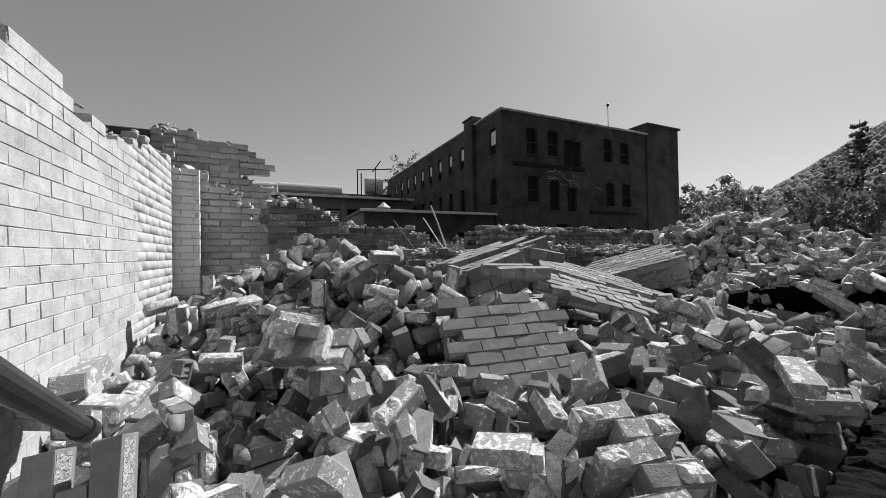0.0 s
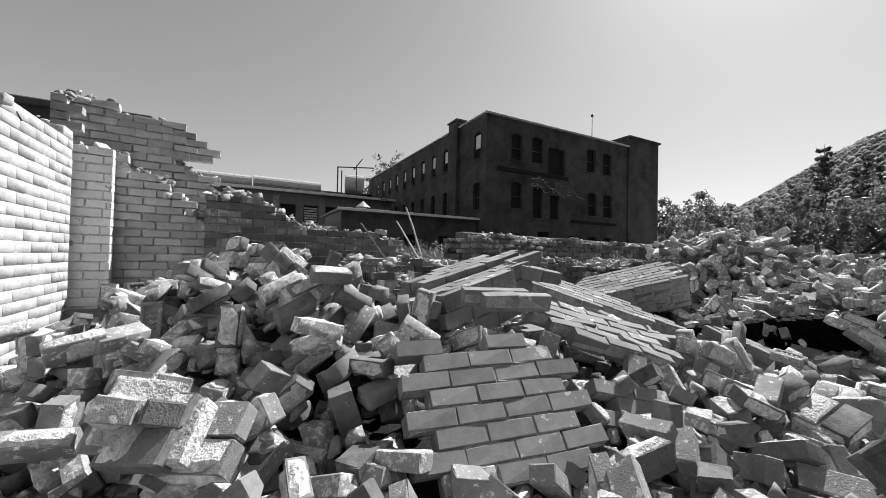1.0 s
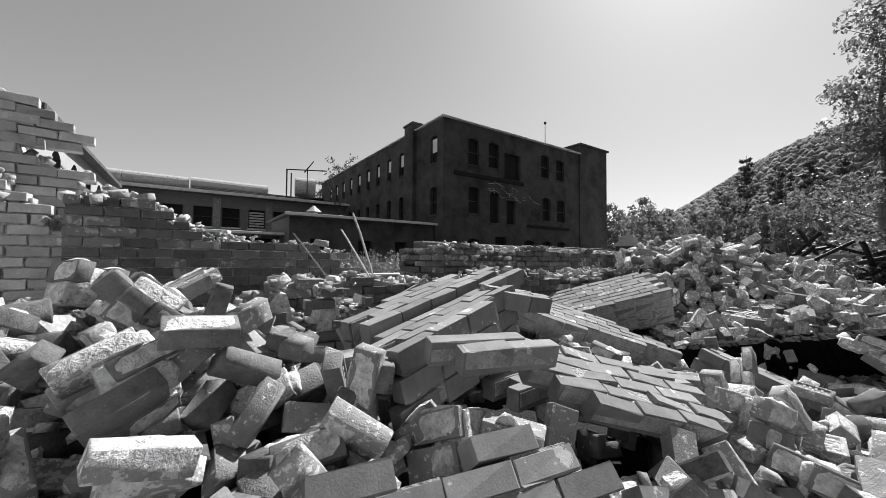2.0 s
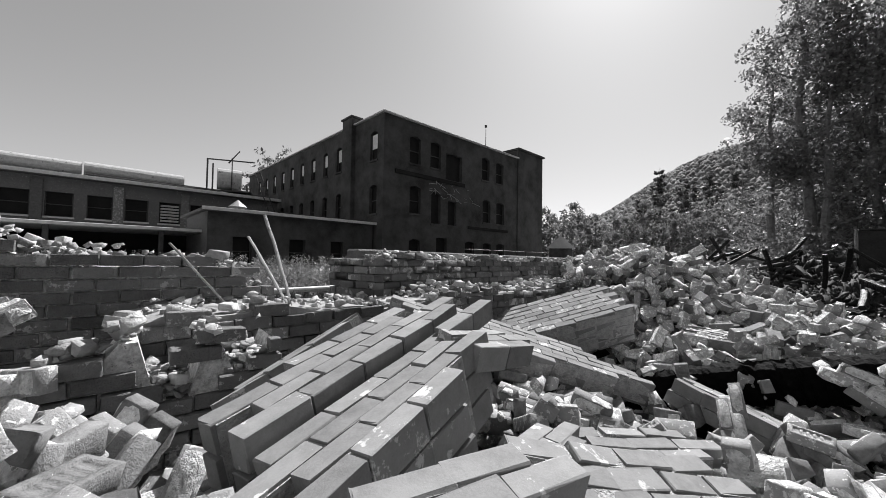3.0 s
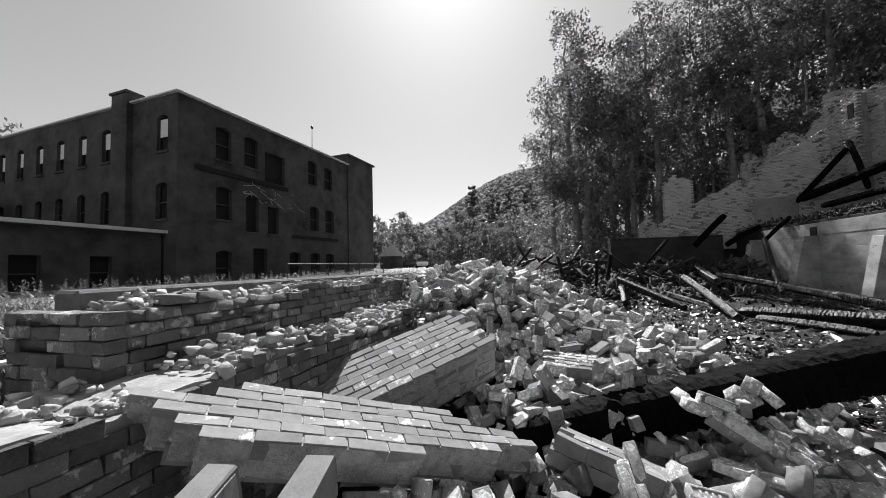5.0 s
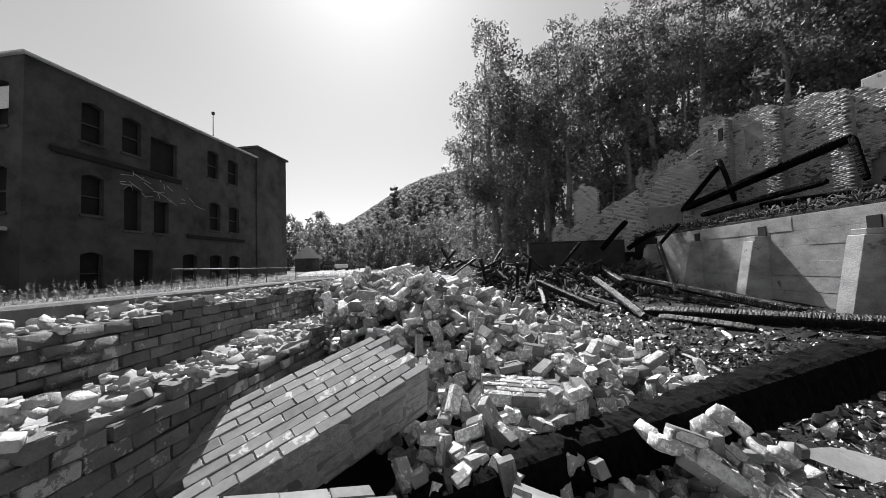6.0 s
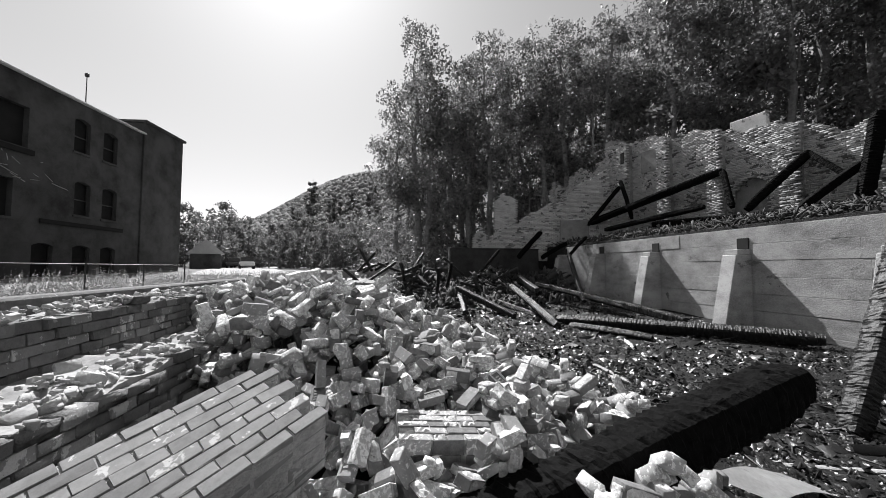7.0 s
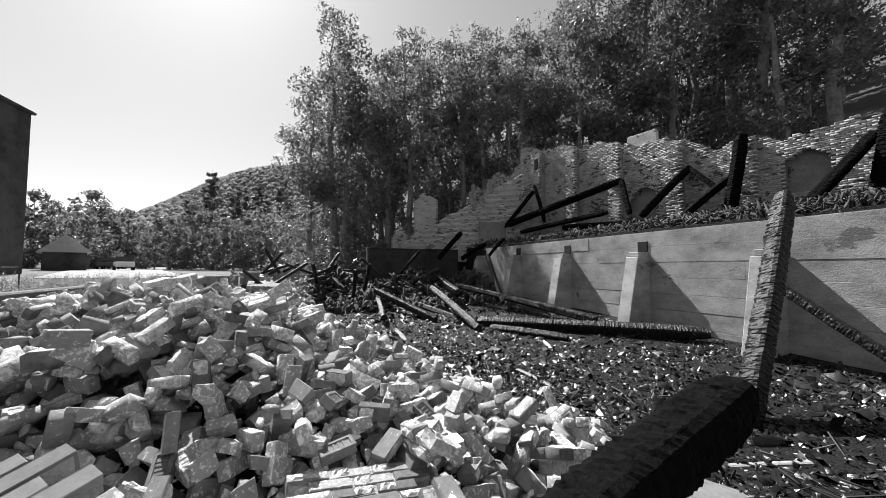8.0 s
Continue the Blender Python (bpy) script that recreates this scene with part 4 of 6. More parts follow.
brick_slab((-1.3, 3.95, 1.2), (0.5, 0.6, 0.4), (-0.75, 0.6, 0.0), 2, 4, 0.1, "bonded piece white with mortar crowning the heap", 51, top_set=SET_PALE)
brick_slab((0.1, 2.55, 0.72), (0.3, -0.9, -0.1), (0.9, 0.3, 0.05), 2, 3, 0.1, "pale mortar-covered slab in the rubble", 52, top_set=SET_PALE)


# ---- rubble heaps: bricks dropped one on the other ----
MOUNDS = [(-1.75, 4.0, 0.8, 0.88), (0.6, 2.6, 1.0, 0.31), (1.1, 3.6, 0.6, 0.4), (-1.5, 2.0, 1.2, 0.23), (0.3, 0.8, 1.3, 0.17), (2.0, 2.7, 1.1, 0.27),
          (4.3, 4.5, 0.9, 0.52), (5.2, 3.6, 0.7, 0.22), (4.3, 6.5, 0.8, 0.6), (5.2, 8.2, 1.0, 0.75), (-0.75, 3.15, 0.6, 0.34), (-0.55, 2.95, 0.42, 0.3), (5.6, 6.2, 1.3, 0.85), (8, 8, 2.2, 0.72), (12.5, 11, 3.0, 0.94), (14.9, 10.6, 1.3, 0.6), (1.5, 5.2, 0.8, 0.38), (0.4, 1.7, 0.45, -0.18), (0.25, 2.55, 0.32, 0.22), (1.1, 3.1, 0.4, -0.16)]


def heap_top(x, y):
    h = 0.1 + np.zeros_like(x)
    for mx, my, s, a in MOUNDS:
        h = h + a * np.exp(-((x - mx) ** 2 + (y - my) ** 2) / (2 * s * s))
    return np.maximum(h, field(x, y) + 0.02)


CELL = 0.02
GX0, GX1, GY0, GY1 = -3.4, 17.0, -1.6, 15.0
gx = np.arange(GX0, GX1, CELL)
gy = np.arange(GY0, GY1, CELL)
GX, GY = np.meshgrid(gx, gy, indexing="ij")
SURF = heap_top(GX, GY) - 0.17
BLOCK = np.zeros(GX.shape, bool)
for o, r, w, n, ln, wd, th in SLABS:
    rel = [GX - o.x, GY - o.y]
    det = r.x * w.y - r.y * w.x
    if abs(det) > 0.2:
        a = (rel[0] * w.y - rel[1] * w.x) / det
        b = (rel[1] * r.x - rel[0] * r.y) / det
        BLOCK |= (a > -0.02) & (a < ln + 0.06) & (b > -0.02) & (b < wd + 0.02)
# kept clear for the half-buried beam
run = np.clip(((GX - 1.0) * 2.3 + (GY - 0.86) * 1.54) / 7.66, 0, 1)
BLOCK |= np.hypot(GX - 1.0 - 2.3 * run, GY - 0.86 - 1.54 * run) < 0.2


def rubble_here(x, y):
    """Where the heaps lie: from the white wall to the charred floor, and a tongue along the north wall."""
    u, n = along(x, y), across(x, y)
    white = (x - CORNER.x) * WH.y - (y - CORNER.y) * WH.x
    near = (white > 0.06) & (n < 4.55) & (u < 3.4) & (n > -4.2) & (x < 4.6)
    near = near & (np.hypot((x - 0.4) / 3.7, (y - 2.2) / 3.3) < 1 + 0.06 * np.sin(7 * np.arctan2(y - 2.2, x - 0.4)))
    edge = np.interp(u, (3.4, 4.4, 5.2, 5.9, 6.4, 6.9, 7.3, 8.1, 9.0, 10.6, 12.0, 17.0, 19.0), (-0.8, -0.5, -0.1, -0.25, -0.55, -0.9, -0.4, 0.4, 0.65, 1.05, 1.3, 1.35, 0.9)) + 0.12 * np.sin(u * 5.3)
    tongue = (n < np.where(u < 6.5, 3.4, np.where(u < 8.2, 3.8, 4.9))) & (u >= 3.4) & (u < 19) & (n > edge)
    patch = np.hypot(x - 5.0, y - 1.9) < 0.32
    pit = (n > 3.2 - 0.1 * (u - 2.5)) & (u > 2.2) & (u < 6.2)
    return (near | tongue | patch) & ~pit


KINDS = []


def kind(me, dims, weight):
    KINDS.append((me, np.array(dims) / 2, weight))


SKINS = ("top", "top edge", "edge", "top bottom", "top", "bottom edge", "top bottom edge", "edge")
for i in range(3):
    kind(brick_mesh("rubble_brick", 200 + i, mortar=SKINS[i + 4]), (BL, BW, BH), 6)
    kind(brick_mesh("frogged_brick", 210 + i, frog=True), (BL, BW, BH), 7)
for i in range(8):
    kind(brick_mesh("mortared_brick", 300 + i, mortar=SKINS[i]), (BL, BW, BH), 3.2)
    kind(brick_mesh("broken_brick", 310 + i, broken=True, mortar=SKINS[i]), (BL * 0.8, BW, BH), 2.6)
for i in range(6):
    kind(brick_mesh("broken_brick", 220 + i, broken=True, rough=0.006), (BL * 0.8, BW, BH), 4)
for i in range(3):
    kind(chunk_plan(230 + i, 1, 2), (0.21, 0.1, 0.14), 1.3)
    kind(chunk_plan(240 + i, 2, 2), (0.42, 0.1, 0.14), 0.45)
    kind(chunk_plan(250 + i, 1, 3, 2), (0.21, 0.2, 0.22), 0.4)
    kind(chunk_plan(255 + i, 2, 3, 2), (0.42, 0.2, 0.22), 0.1)
for i in range(6):
    kind(lump_mesh("mortar_lump", 260 + i, (0.08, 0.06, 0.04), M_MORTAR), (0.08, 0.06, 0.04), 2.8)
    kind(lump_mesh("brick_bit", 270 + i, (0.085, 0.06, 0.05), M_BRICK), (0.085, 0.06, 0.05), 4.5)
    kind(lump_mesh("mortar_lump", 280 + i, (0.045, 0.035, 0.025), M_MORTAR), (0.045, 0.035, 0.025), 4)
WEIGHTS = np.array([k[2] for k in KINDS])
WEIGHTS = WEIGHTS / WEIGHTS.sum()


def drop(x, y, which, rot, sink=75):
    """Rests a piece on the surface at x, y and raises the surface by it. Returns its pose."""
    half = KINDS[which][1]
    a = np.array(rot)[:3, :3]
    ext = np.abs(a) @ half
    i0, i1 = int((x - ext[0] - GX0) / CELL), int((x + ext[0] - GX0) / CELL) + 1
    j0, j1 = int((y - ext[1] - GY0) / CELL), int((y + ext[1] - GY0) / CELL) + 1
    if i0 < 0 or j0 < 0 or i1 >= len(gx) or j1 >= len(gy):
        return None
    px, py = GX[i0:i1, j0:j1] - x, GY[i0:i1, j0:j1] - y
    q = np.stack([px * a[0, k] + py * a[1, k] for k in range(3)], -1)
    d = a[2]
    lo, hi = np.full(px.shape, -9.0), np.full(px.shape, 9.0)
    for k in range(3):
        dk = d[k] if abs(d[k]) > 1e-4 else 1e-4
        s0, s1 = (-half[k] - q[..., k]) / dk, (half[k] - q[..., k]) / dk
        lo, hi = np.maximum(lo, np.minimum(s0, s1)), np.minimum(hi, np.maximum(s0, s1))
    hit = lo < hi
    if hit.sum() < 2:
        return None
    surf = SURF[i0:i1, j0:j1]
    z = float(np.percentile((surf - lo)[hit], sink))
    np.maximum(surf, np.where(hit, hi + z, -9), out=surf)
    return x, y, z


def dump(count, seed, inside, spread, top_off=0.0):
    """Drops pieces at random over a region until it is filled to its height."""
    rng = np.random.default_rng(seed)
    rr = random.Random(seed)
    out = []
    x0, x1, y0, y1 = spread
    tries = 0
    while len(out) < count and tries < count * 6:
        tries += 1
        x, y = rng.uniform(x0, x1), rng.uniform(y0, y1)
        if not inside(np.array(x), np.array(y)):
            continue
        i, j = int((x - GX0) / CELL), int((y - GY0) / CELL)
        if BLOCK[i, j] or SURF[i, j] > heap_top(np.array(x), np.array(y)) + top_off:
            continue
        which = int(rng.choice(len(KINDS), p=WEIGHTS))
        flip = rr.choice((0, 0, 0, 90, 90, 180))
        rot = pose(0, 0, 0, 0, 0, rr.uniform(0, 360)) @ pose(0, 0, 0, rr.gauss(0, 28), rr.gauss(0, 28), 0) @ pose(0, 0, 0, flip, 90 if rr.random() < 0.07 and not isinstance(KINDS[which][0], tuple) else 0, 0)
        at = drop(x, y, which, rot)
        if at:
            out.append((which, Matrix.Translation(at) @ rot, x, y))
    return out


def paler(me, made={}):
    """The same piece in the mortar-stained brick."""
    if me.name not in made:
        made[me.name] = me.copy()
        made[me.name].materials[0] = M_PALEBRICK
    return made[me.name]


def heap(name, label, count, seed, inside, spread, near, top_off=-0.06, keep=300, pale=False):
    ob = thing(name, label, "rubble heap", group="rubble heaps")
    pieces = dump(count, seed, inside, spread, top_off)
    pieces.sort(key=lambda p: (p[2] - near[0]) ** 2 + (p[3] - near[1]) ** 2)
    src = {}
    loose = {"rubble_brick": "brick", "frogged_brick": "brick", "mortared_brick": "brick", "broken_brick": "broken_brick"}
    rest = {"rubble": [], "mortar_rubble": []}
    kept = 0

    def put(me, m, key):
        if me.name not in src:
            src[me.name] = arrays(me)
        v, f, k = src[me.name]
        a = np.array(m)
        rest[key].append((v @ a[:3, :3].T + a[:3, 3], f, k))

    for which, m, x, y in pieces:
        me = KINDS[which][0]
        if isinstance(me, tuple):
            bricks, bed = me
            if kept < keep:
                group = part_empty("bonded_chunk", ob)
                group.matrix_basis = m
                for i, q in enumerate(bricks):
                    me = KINDS[(which + 2 * i) % 3 * 2][0]
                    b = new("brick", paler(me) if pale else me)
                    b.parent, b.matrix_basis = group, q
                b = new("mortar", bed)
                b.parent = group
                kept += 1
            else:
                for i, q in enumerate(bricks):
                    put(KINDS[(which + 2 * i) % 3 * 2][0], m @ q, "rubble")
                put(bed, m, "mortar_rubble")
            continue
        base = me.name.split(".")[0]
        if kept < keep and base in loose:
            b = new(loose[base], paler(me) if pale else me)
            b.parent, b.matrix_basis = ob, m
            kept += 1
        else:
            put(me, m, "mortar_rubble" if base == "mortar_lump" else "rubble")
    for key, some in rest.items():
        if some:
            tagged(joined(key, some, [M_PALEBRICK if pale else M_BRICK, M_MORTAR] if key == "rubble" else M_MORTAR, ob), "", "", "", "stuff")
    return ob


heap("rubble_heap", "heap of broken and whole bricks against the white wall", 4200, 51, lambda x, y: rubble_here(x, y) & (x < 0.2), (-3.2, 0.2, -1.4, 5.2), (-0.6, 1.3))
heap("rubble_heap", "heap of bricks and bonded chunks round the fallen panels", 4400, 52, lambda x, y: rubble_here(x, y) & (x >= 0.2) & (y < 4.3) & (x < 3.4), (0.2, 3.4, -1.4, 4.3), (0.9, 1.6))
heap("rubble_heap", "sunlit heap of bricks beside the charred floor", 9500, 53, lambda x, y: rubble_here(x, y) & ((y >= 4.0) | (x > 3.4)) & (x >= 0.2) & (x < 8), (0.2, 8.0, 2.4, 10.5), (3.9, 4.6), pale=True)
heap("rubble_heap", "long heap of bricks along the standing wall", 3600, 54, lambda x, y: rubble_here(x, y) & (x >= 8), (8.0, 16.5, 4.0, 14.5), (8, 7), 0.06, pale=True)


# ---- charred timbers and the burnt floor ----
def timber(name, a, b, w, h, seed, mat, label, category="timber", roll=0.0, group="", char=True):
    """A squared beam from a to b, split across into alligator scales where it is charred."""
    a, b = Vector(a), Vector(b)
    rng = random.Random(seed)
    d = b - a
    ob = thing(name, label, category, a, group=group)
    q = d.to_track_quat("X", "Z").to_matrix().to_4x4() @ pose(0, 0, 0, roll, 0, 0)
    bm = bmesh.new()
    n = max(8, int(d.length / (0.022 if char else 0.12)))
    k = 20 if char else 8
    rings = []
    for i in range(n + 1):
        t = i / n
        bend = Vector((0, math.sin(t * 3.1) * 0.03 * rng.uniform(0.6, 1), math.sin(t * 2.2 + seed) * 0.02))
        ring = []
        crack = rng.choice((0, 0, 0.03, 0.05, 0.08))
        if char and 0 < i < n:
            t += rng.uniform(-0.3, 0.3) / n
        for s in range(k):
            if rng.random() < 0.2:
                crack = rng.choice((0, 0.02, 0.05, 0.09))
            ang = 2 * math.pi * (s + 0.5) / k
            c, sn = math.cos(ang), math.sin(ang)
            r = 1 / max(abs(c), abs(sn))
            r = min(r, 1.22)
            shrink = (1 - 0.09 * rng.random() - crack) if char else 1 - 0.03 * rng.random()
            taper = 1 - 0.25 * max(0, (t - 0.93) / 0.07) - 0.25 * max(0, (0.05 - t) / 0.05) if char else 1
            ring.append(bm.verts.new(q @ (Vector((t * d.length, c * r * w / 2 * shrink * taper, sn * r * h / 2 * shrink * taper)) + bend)))
        rings.append(ring)
    for r0, r1 in zip(rings, rings[1:]):
        for s in range(k):
            bm.faces.new((r0[s], r0[(s + 1) % k], r1[(s + 1) % k], r1[s]))
    bm.faces.new(rings[0][::-1])
    bm.faces.new(rings[-1])
    bmesh.ops.recalc_face_normals(bm, faces=bm.faces[:])
    part("beam", bm, mat, ob)
    return ob


CHARRED = "charred squared timber with alligator cracks"
timber("charred_beam", (2.9, 4.82, 0.44), (4.85, 2.33, 1.22), 0.34, 0.34, 1, M_DEEPCHAR, "huge charred beam thrust up out of the rubble", group="charred beams")
timber("charred_beam", (1.0, 0.86, 0.4), (3.3, 2.4, 0.44), 0.32, 0.3, 2, M_DEEPCHAR, "charred beam half buried beside the bricks", group="charred beams")


def zf(x, y, up):
    return (x, y, float(field(np.array(x), np.array(y))) + up)


for i, (a, b, w) in enumerate((((15.2, 8.2, 1.25), (12.9, 5.6, 0.55), 0.22), ((14.8, 8.0, 1.0), (12.0, 6.9, 0.7), 0.16), ((16.2, 6.3, 1.3), (12.0, 4.3, 0.45), 0.24), ((17.0, 5.4, 1.35), (13.0, 1.6, 0.7), 0.2),
                               ((15.5, 3.4, 1.0), (12.1, 1.35, 0.72), 0.24), ((12.9, 4.35, 0.52), (10.9, -0.7, 0.62), 0.28), ((12.4, 4.0, 0.42), (11.2, 2.2, 0.4), 0.18),
                               ((7.4, 0.75, 0.05), (9.2, -1.05, 3.3), 0.29), ((9.7, -1.1, 1.8), (8.0, -1.9, 0.5), 0.16), ((13.6, 5.0, 0.5), (16.5, 7.6, 0.9), 0.2), ((6.3, 4.55, 0.15), (7.6, 5.3, 0.6), 0.2),
                               ((18.5, 4.2, 2.6), (14.8, 3.6, 0.9), 0.16), ((19.5, 6.5, 1.6), (15.5, 5.2, 1.2), 0.24), ((5.0, 1.15, 0.28), (8.6, -2.7, 0.5), 0.36))):
    timber("charred_beam", a, b, w, w, 10 + i, M_CHAR, CHARRED, group="charred beams", roll=i * 23)


def flakes(count, seed, x0, x1, y0, y1, inside, size, mat, name, label, category="charcoal", thick=0.5):
    """Loose chips lying on the ground, one object."""
    rng = np.random.default_rng(seed)
    x, y = rng.uniform(x0, x1, count * 4), rng.uniform(y0, y1, count * 4)
    ok = inside(x, y)
    x, y = x[ok][:count], y[ok][:count]
    c = len(x)
    base = np.array([(-1, -0.5, 0), (1, -0.4, 0.1), (0.9, 0.5, 0), (-0.8, 0.45, 0.15), (0, 0, thick)])
    v = base[None] + rng.normal(0, 0.18, (c, 5, 3))
    v = v * (size * rng.lognormal(0, 0.5, c))[:, None, None]
    v[:, :, 0] *= rng.uniform(0.6, 1.9, c)[:, None]
    for i, j, spread in ((1, 2, 0.6), (0, 2, 0.6), (0, 1, 9.0)):
        a = rng.normal(0, spread, c)[:, None]
        p, q = v[:, :, i].copy(), v[:, :, j].copy()
        v[:, :, i], v[:, :, j] = p * np.cos(a) - q * np.sin(a), p * np.sin(a) + q * np.cos(a)
    z = field(x, y)
    v += np.stack([x, y, z + 0.016 + rng.uniform(0, 0.02, c)], 1)[:, None, :]
    fan = np.array([(0, 1, 4), (1, 2, 4), (2, 3, 4), (3, 0, 4)])
    f = (fan[None] + 5 * np.arange(c)[:, None, None]).reshape(-1, 3)
    return tagged(joined(name, [(v.reshape(-1, 3), f.tolist())], mat), label, category, kind="stuff")


def on_floor(x, y):
    u, n = along(x, y), across(x, y)
    return (n > -6.7) & (n < 1.9) & (u > 2.2) & (u < 21)


flakes(60000, 61, 3.0, 10.5, -4, 7, on_floor, 0.019, M_FLAKE, "charcoal", "loose charcoal flakes covering the burnt floor")
flakes(52000, 62, 6.0, 17, -4, 12, on_floor, 0.025, M_FLAKE, "charcoal", "larger charcoal flakes covering the burnt floor", thick=0.9)
# Grit chips also put the floor's bright glints into pale colour
flakes(34000, 65, 3.0, 15, -4, 11, on_floor, 0.0125, M_GLINT_GRIT, "grit", "grey grit and ash with pale chips painting the charcoal's glints", "grit")
flakes(800, 63, 4.0, 14, -3, 8, on_floor, 0.028, M_PAPER, "pale_scraps", "scattered pale scraps of plaster and paper", "scraps")


def twigs(count, seed):
    """Charred splinters and laths lying about the floor, one object."""
    rng = np.random.default_rng(seed)
    out = []
    while len(out) < count:
        x, y = rng.uniform(3.5, 17), rng.uniform(-4, 11)
        if not on_floor(x, y):
            continue
        a, ln, w = rng.uniform(0, 6.3), rng.uniform(0.12, 0.7), rng.uniform(0.004, 0.012)
        d = np.array([math.cos(a), math.sin(a), rng.normal(0.05, 0.12)]) * ln / 2
        e = np.array([-math.sin(a), math.cos(a), 0]) * w
        up = np.array([0, 0, w])
        p = np.array([x, y, float(field(np.array(x), np.array(y))) + 0.05 + abs(d[2]) * 0.6])
        v = np.array([p + s * d + k for s in (-1, 1) for k in (-e, e, e + up, -e + up)])
        out.append((v, [(0, 1, 5, 4), (1, 2, 6, 5), (2, 3, 7, 6), (3, 0, 4, 7), (3, 2, 1, 0), (4, 5, 6, 7)]))
    return tagged(joined("splinters", out, M_SPLINTER), "burnt splinters and laths lying on the ash", "splinters", kind="stuff")


M_SPLINTER = material("burnt_splinters", 0.006, 0.11, 5, 0.8, 0.3, 40, vary=0.95)
twigs(650, 66)

for i, (a, b, w, h) in enumerate((((8.9, 3.5), (8.2, 2.95), 0.09, 0.02), ((10.6, 4.4), (9.9, 3.9), 0.06, 0.02), ((6.25, 1.85), (6.5, 0.72), 0.07, 0.03), ((9.8, 5.2), (7.0, 4.3), 0.035, 0.03), ((9.0, 4.4), (8.2, 4.2), 0.1, 0.02), ((5.7, 0.95), (5.82, 0.78), 0.1, 0.06), ((11.5, 6.4), (10.5, 5.9), 0.12, 0.03))):
    timber("pale_plank", zf(*a, 0.06), zf(*b, 0.05), w, h, 40 + i, M_TIMBER, "pale splintered board lying on the ash", "board", char=False, group="boards")

# propped laths by the low wall
timber("wooden_lath", (-0.17, 5.25, 1.97), (0.12, 4.75, 1.0), 0.026, 0.012, 51, M_TIMBER, "pale drilled lath propped on the wall", "lath", char=False, group="laths")
timber("wooden_lath", (-0.63, 4.71, 1.71), (-0.2, 5.0, 1.15), 0.024, 0.012, 52, M_TIMBER, "grey lath leaning in the rubble", "lath", char=False, group="laths")
timber("wooden_lath", (-0.28, 5.26, 1.8), (0.2, 4.75, 1.05), 0.024, 0.012, 53, M_TIMBER, "grey lath leaning in the rubble", "lath", char=False, group="laths")


timber("wooden_lath", (-0.95, 5.0, 1.33), (-0.39, 4.59, 1.2), 0.022, 0.012, 54, M_TIMBER, "thin grey lath lying across the wall stub", "lath", char=False, group="laths")


def fence_pipe():
    ob = thing("fence_pipe", "pale rail pipe along the grass", "rail", (0.2, 6.6, 1.28))
    bm = bmesh.new()
    add_tube(bm, (-1.8, -1.0, 0), (1.2, 0.7, 0.02), 0.03, 0.03, 10)
    part("rail", bm, M_METAL, ob)
    for t in (0.05, 0.95):
        bm = bmesh.new()
        p = Vector((-1.8 + 3.0 * t, -1.0 + 1.7 * t, 0))
        add_tube(bm, p - Vector((0, 0, 0.5)), p, 0.025, 0.025, 8)
        part("post", bm, M_METAL, ob)
    return ob


fence_pipe()


def metal_pipe():
    ob = thing("steel_pipe", "dark steel pipe sticking out over the bricks", "pipe", (-0.74, 0.76, 0.95))
    bm = bmesh.new()
    add_tube(bm, (0, 0, 0), (0.33, -0.47, 0.29), 0.018, 0.018, 14)
    add_tube(bm, (-0.012, 0.017, -0.01), (0.02, -0.03, 0.018), 0.023, 0.023, 14)
    part("tube", bm, M_DARKMETAL, ob)
    return ob


metal_pipe()


def roof_sheet():
    ob = thing("metal_sheet", "bent pale metal sheet lying on the ash", "sheet", (5.45, 2.25, 0.3))
    bm = bmesh.new()
    rows = []
    for i in range(9):
        t = i / 8
        rows.append([bm.verts.new((0.75 * t - 0.3, -0.75 * t + 0.3 + 0.22 * s, 0.05 * math.sin(t * 4) - 0.18 * t + 0.06 * s)) for s in (-1, -0.3, 0.4, 1)])
    for a, b in zip(rows, rows[1:]):
        for k in range(3):
            bm.faces.new((a[k], a[k + 1], b[k + 1], b[k]))
    bmesh.ops.solidify(bm, geom=bm.faces[:], thickness=0.006)
    part("sheet", bm, M_METAL, ob)
    return ob


roof_sheet()


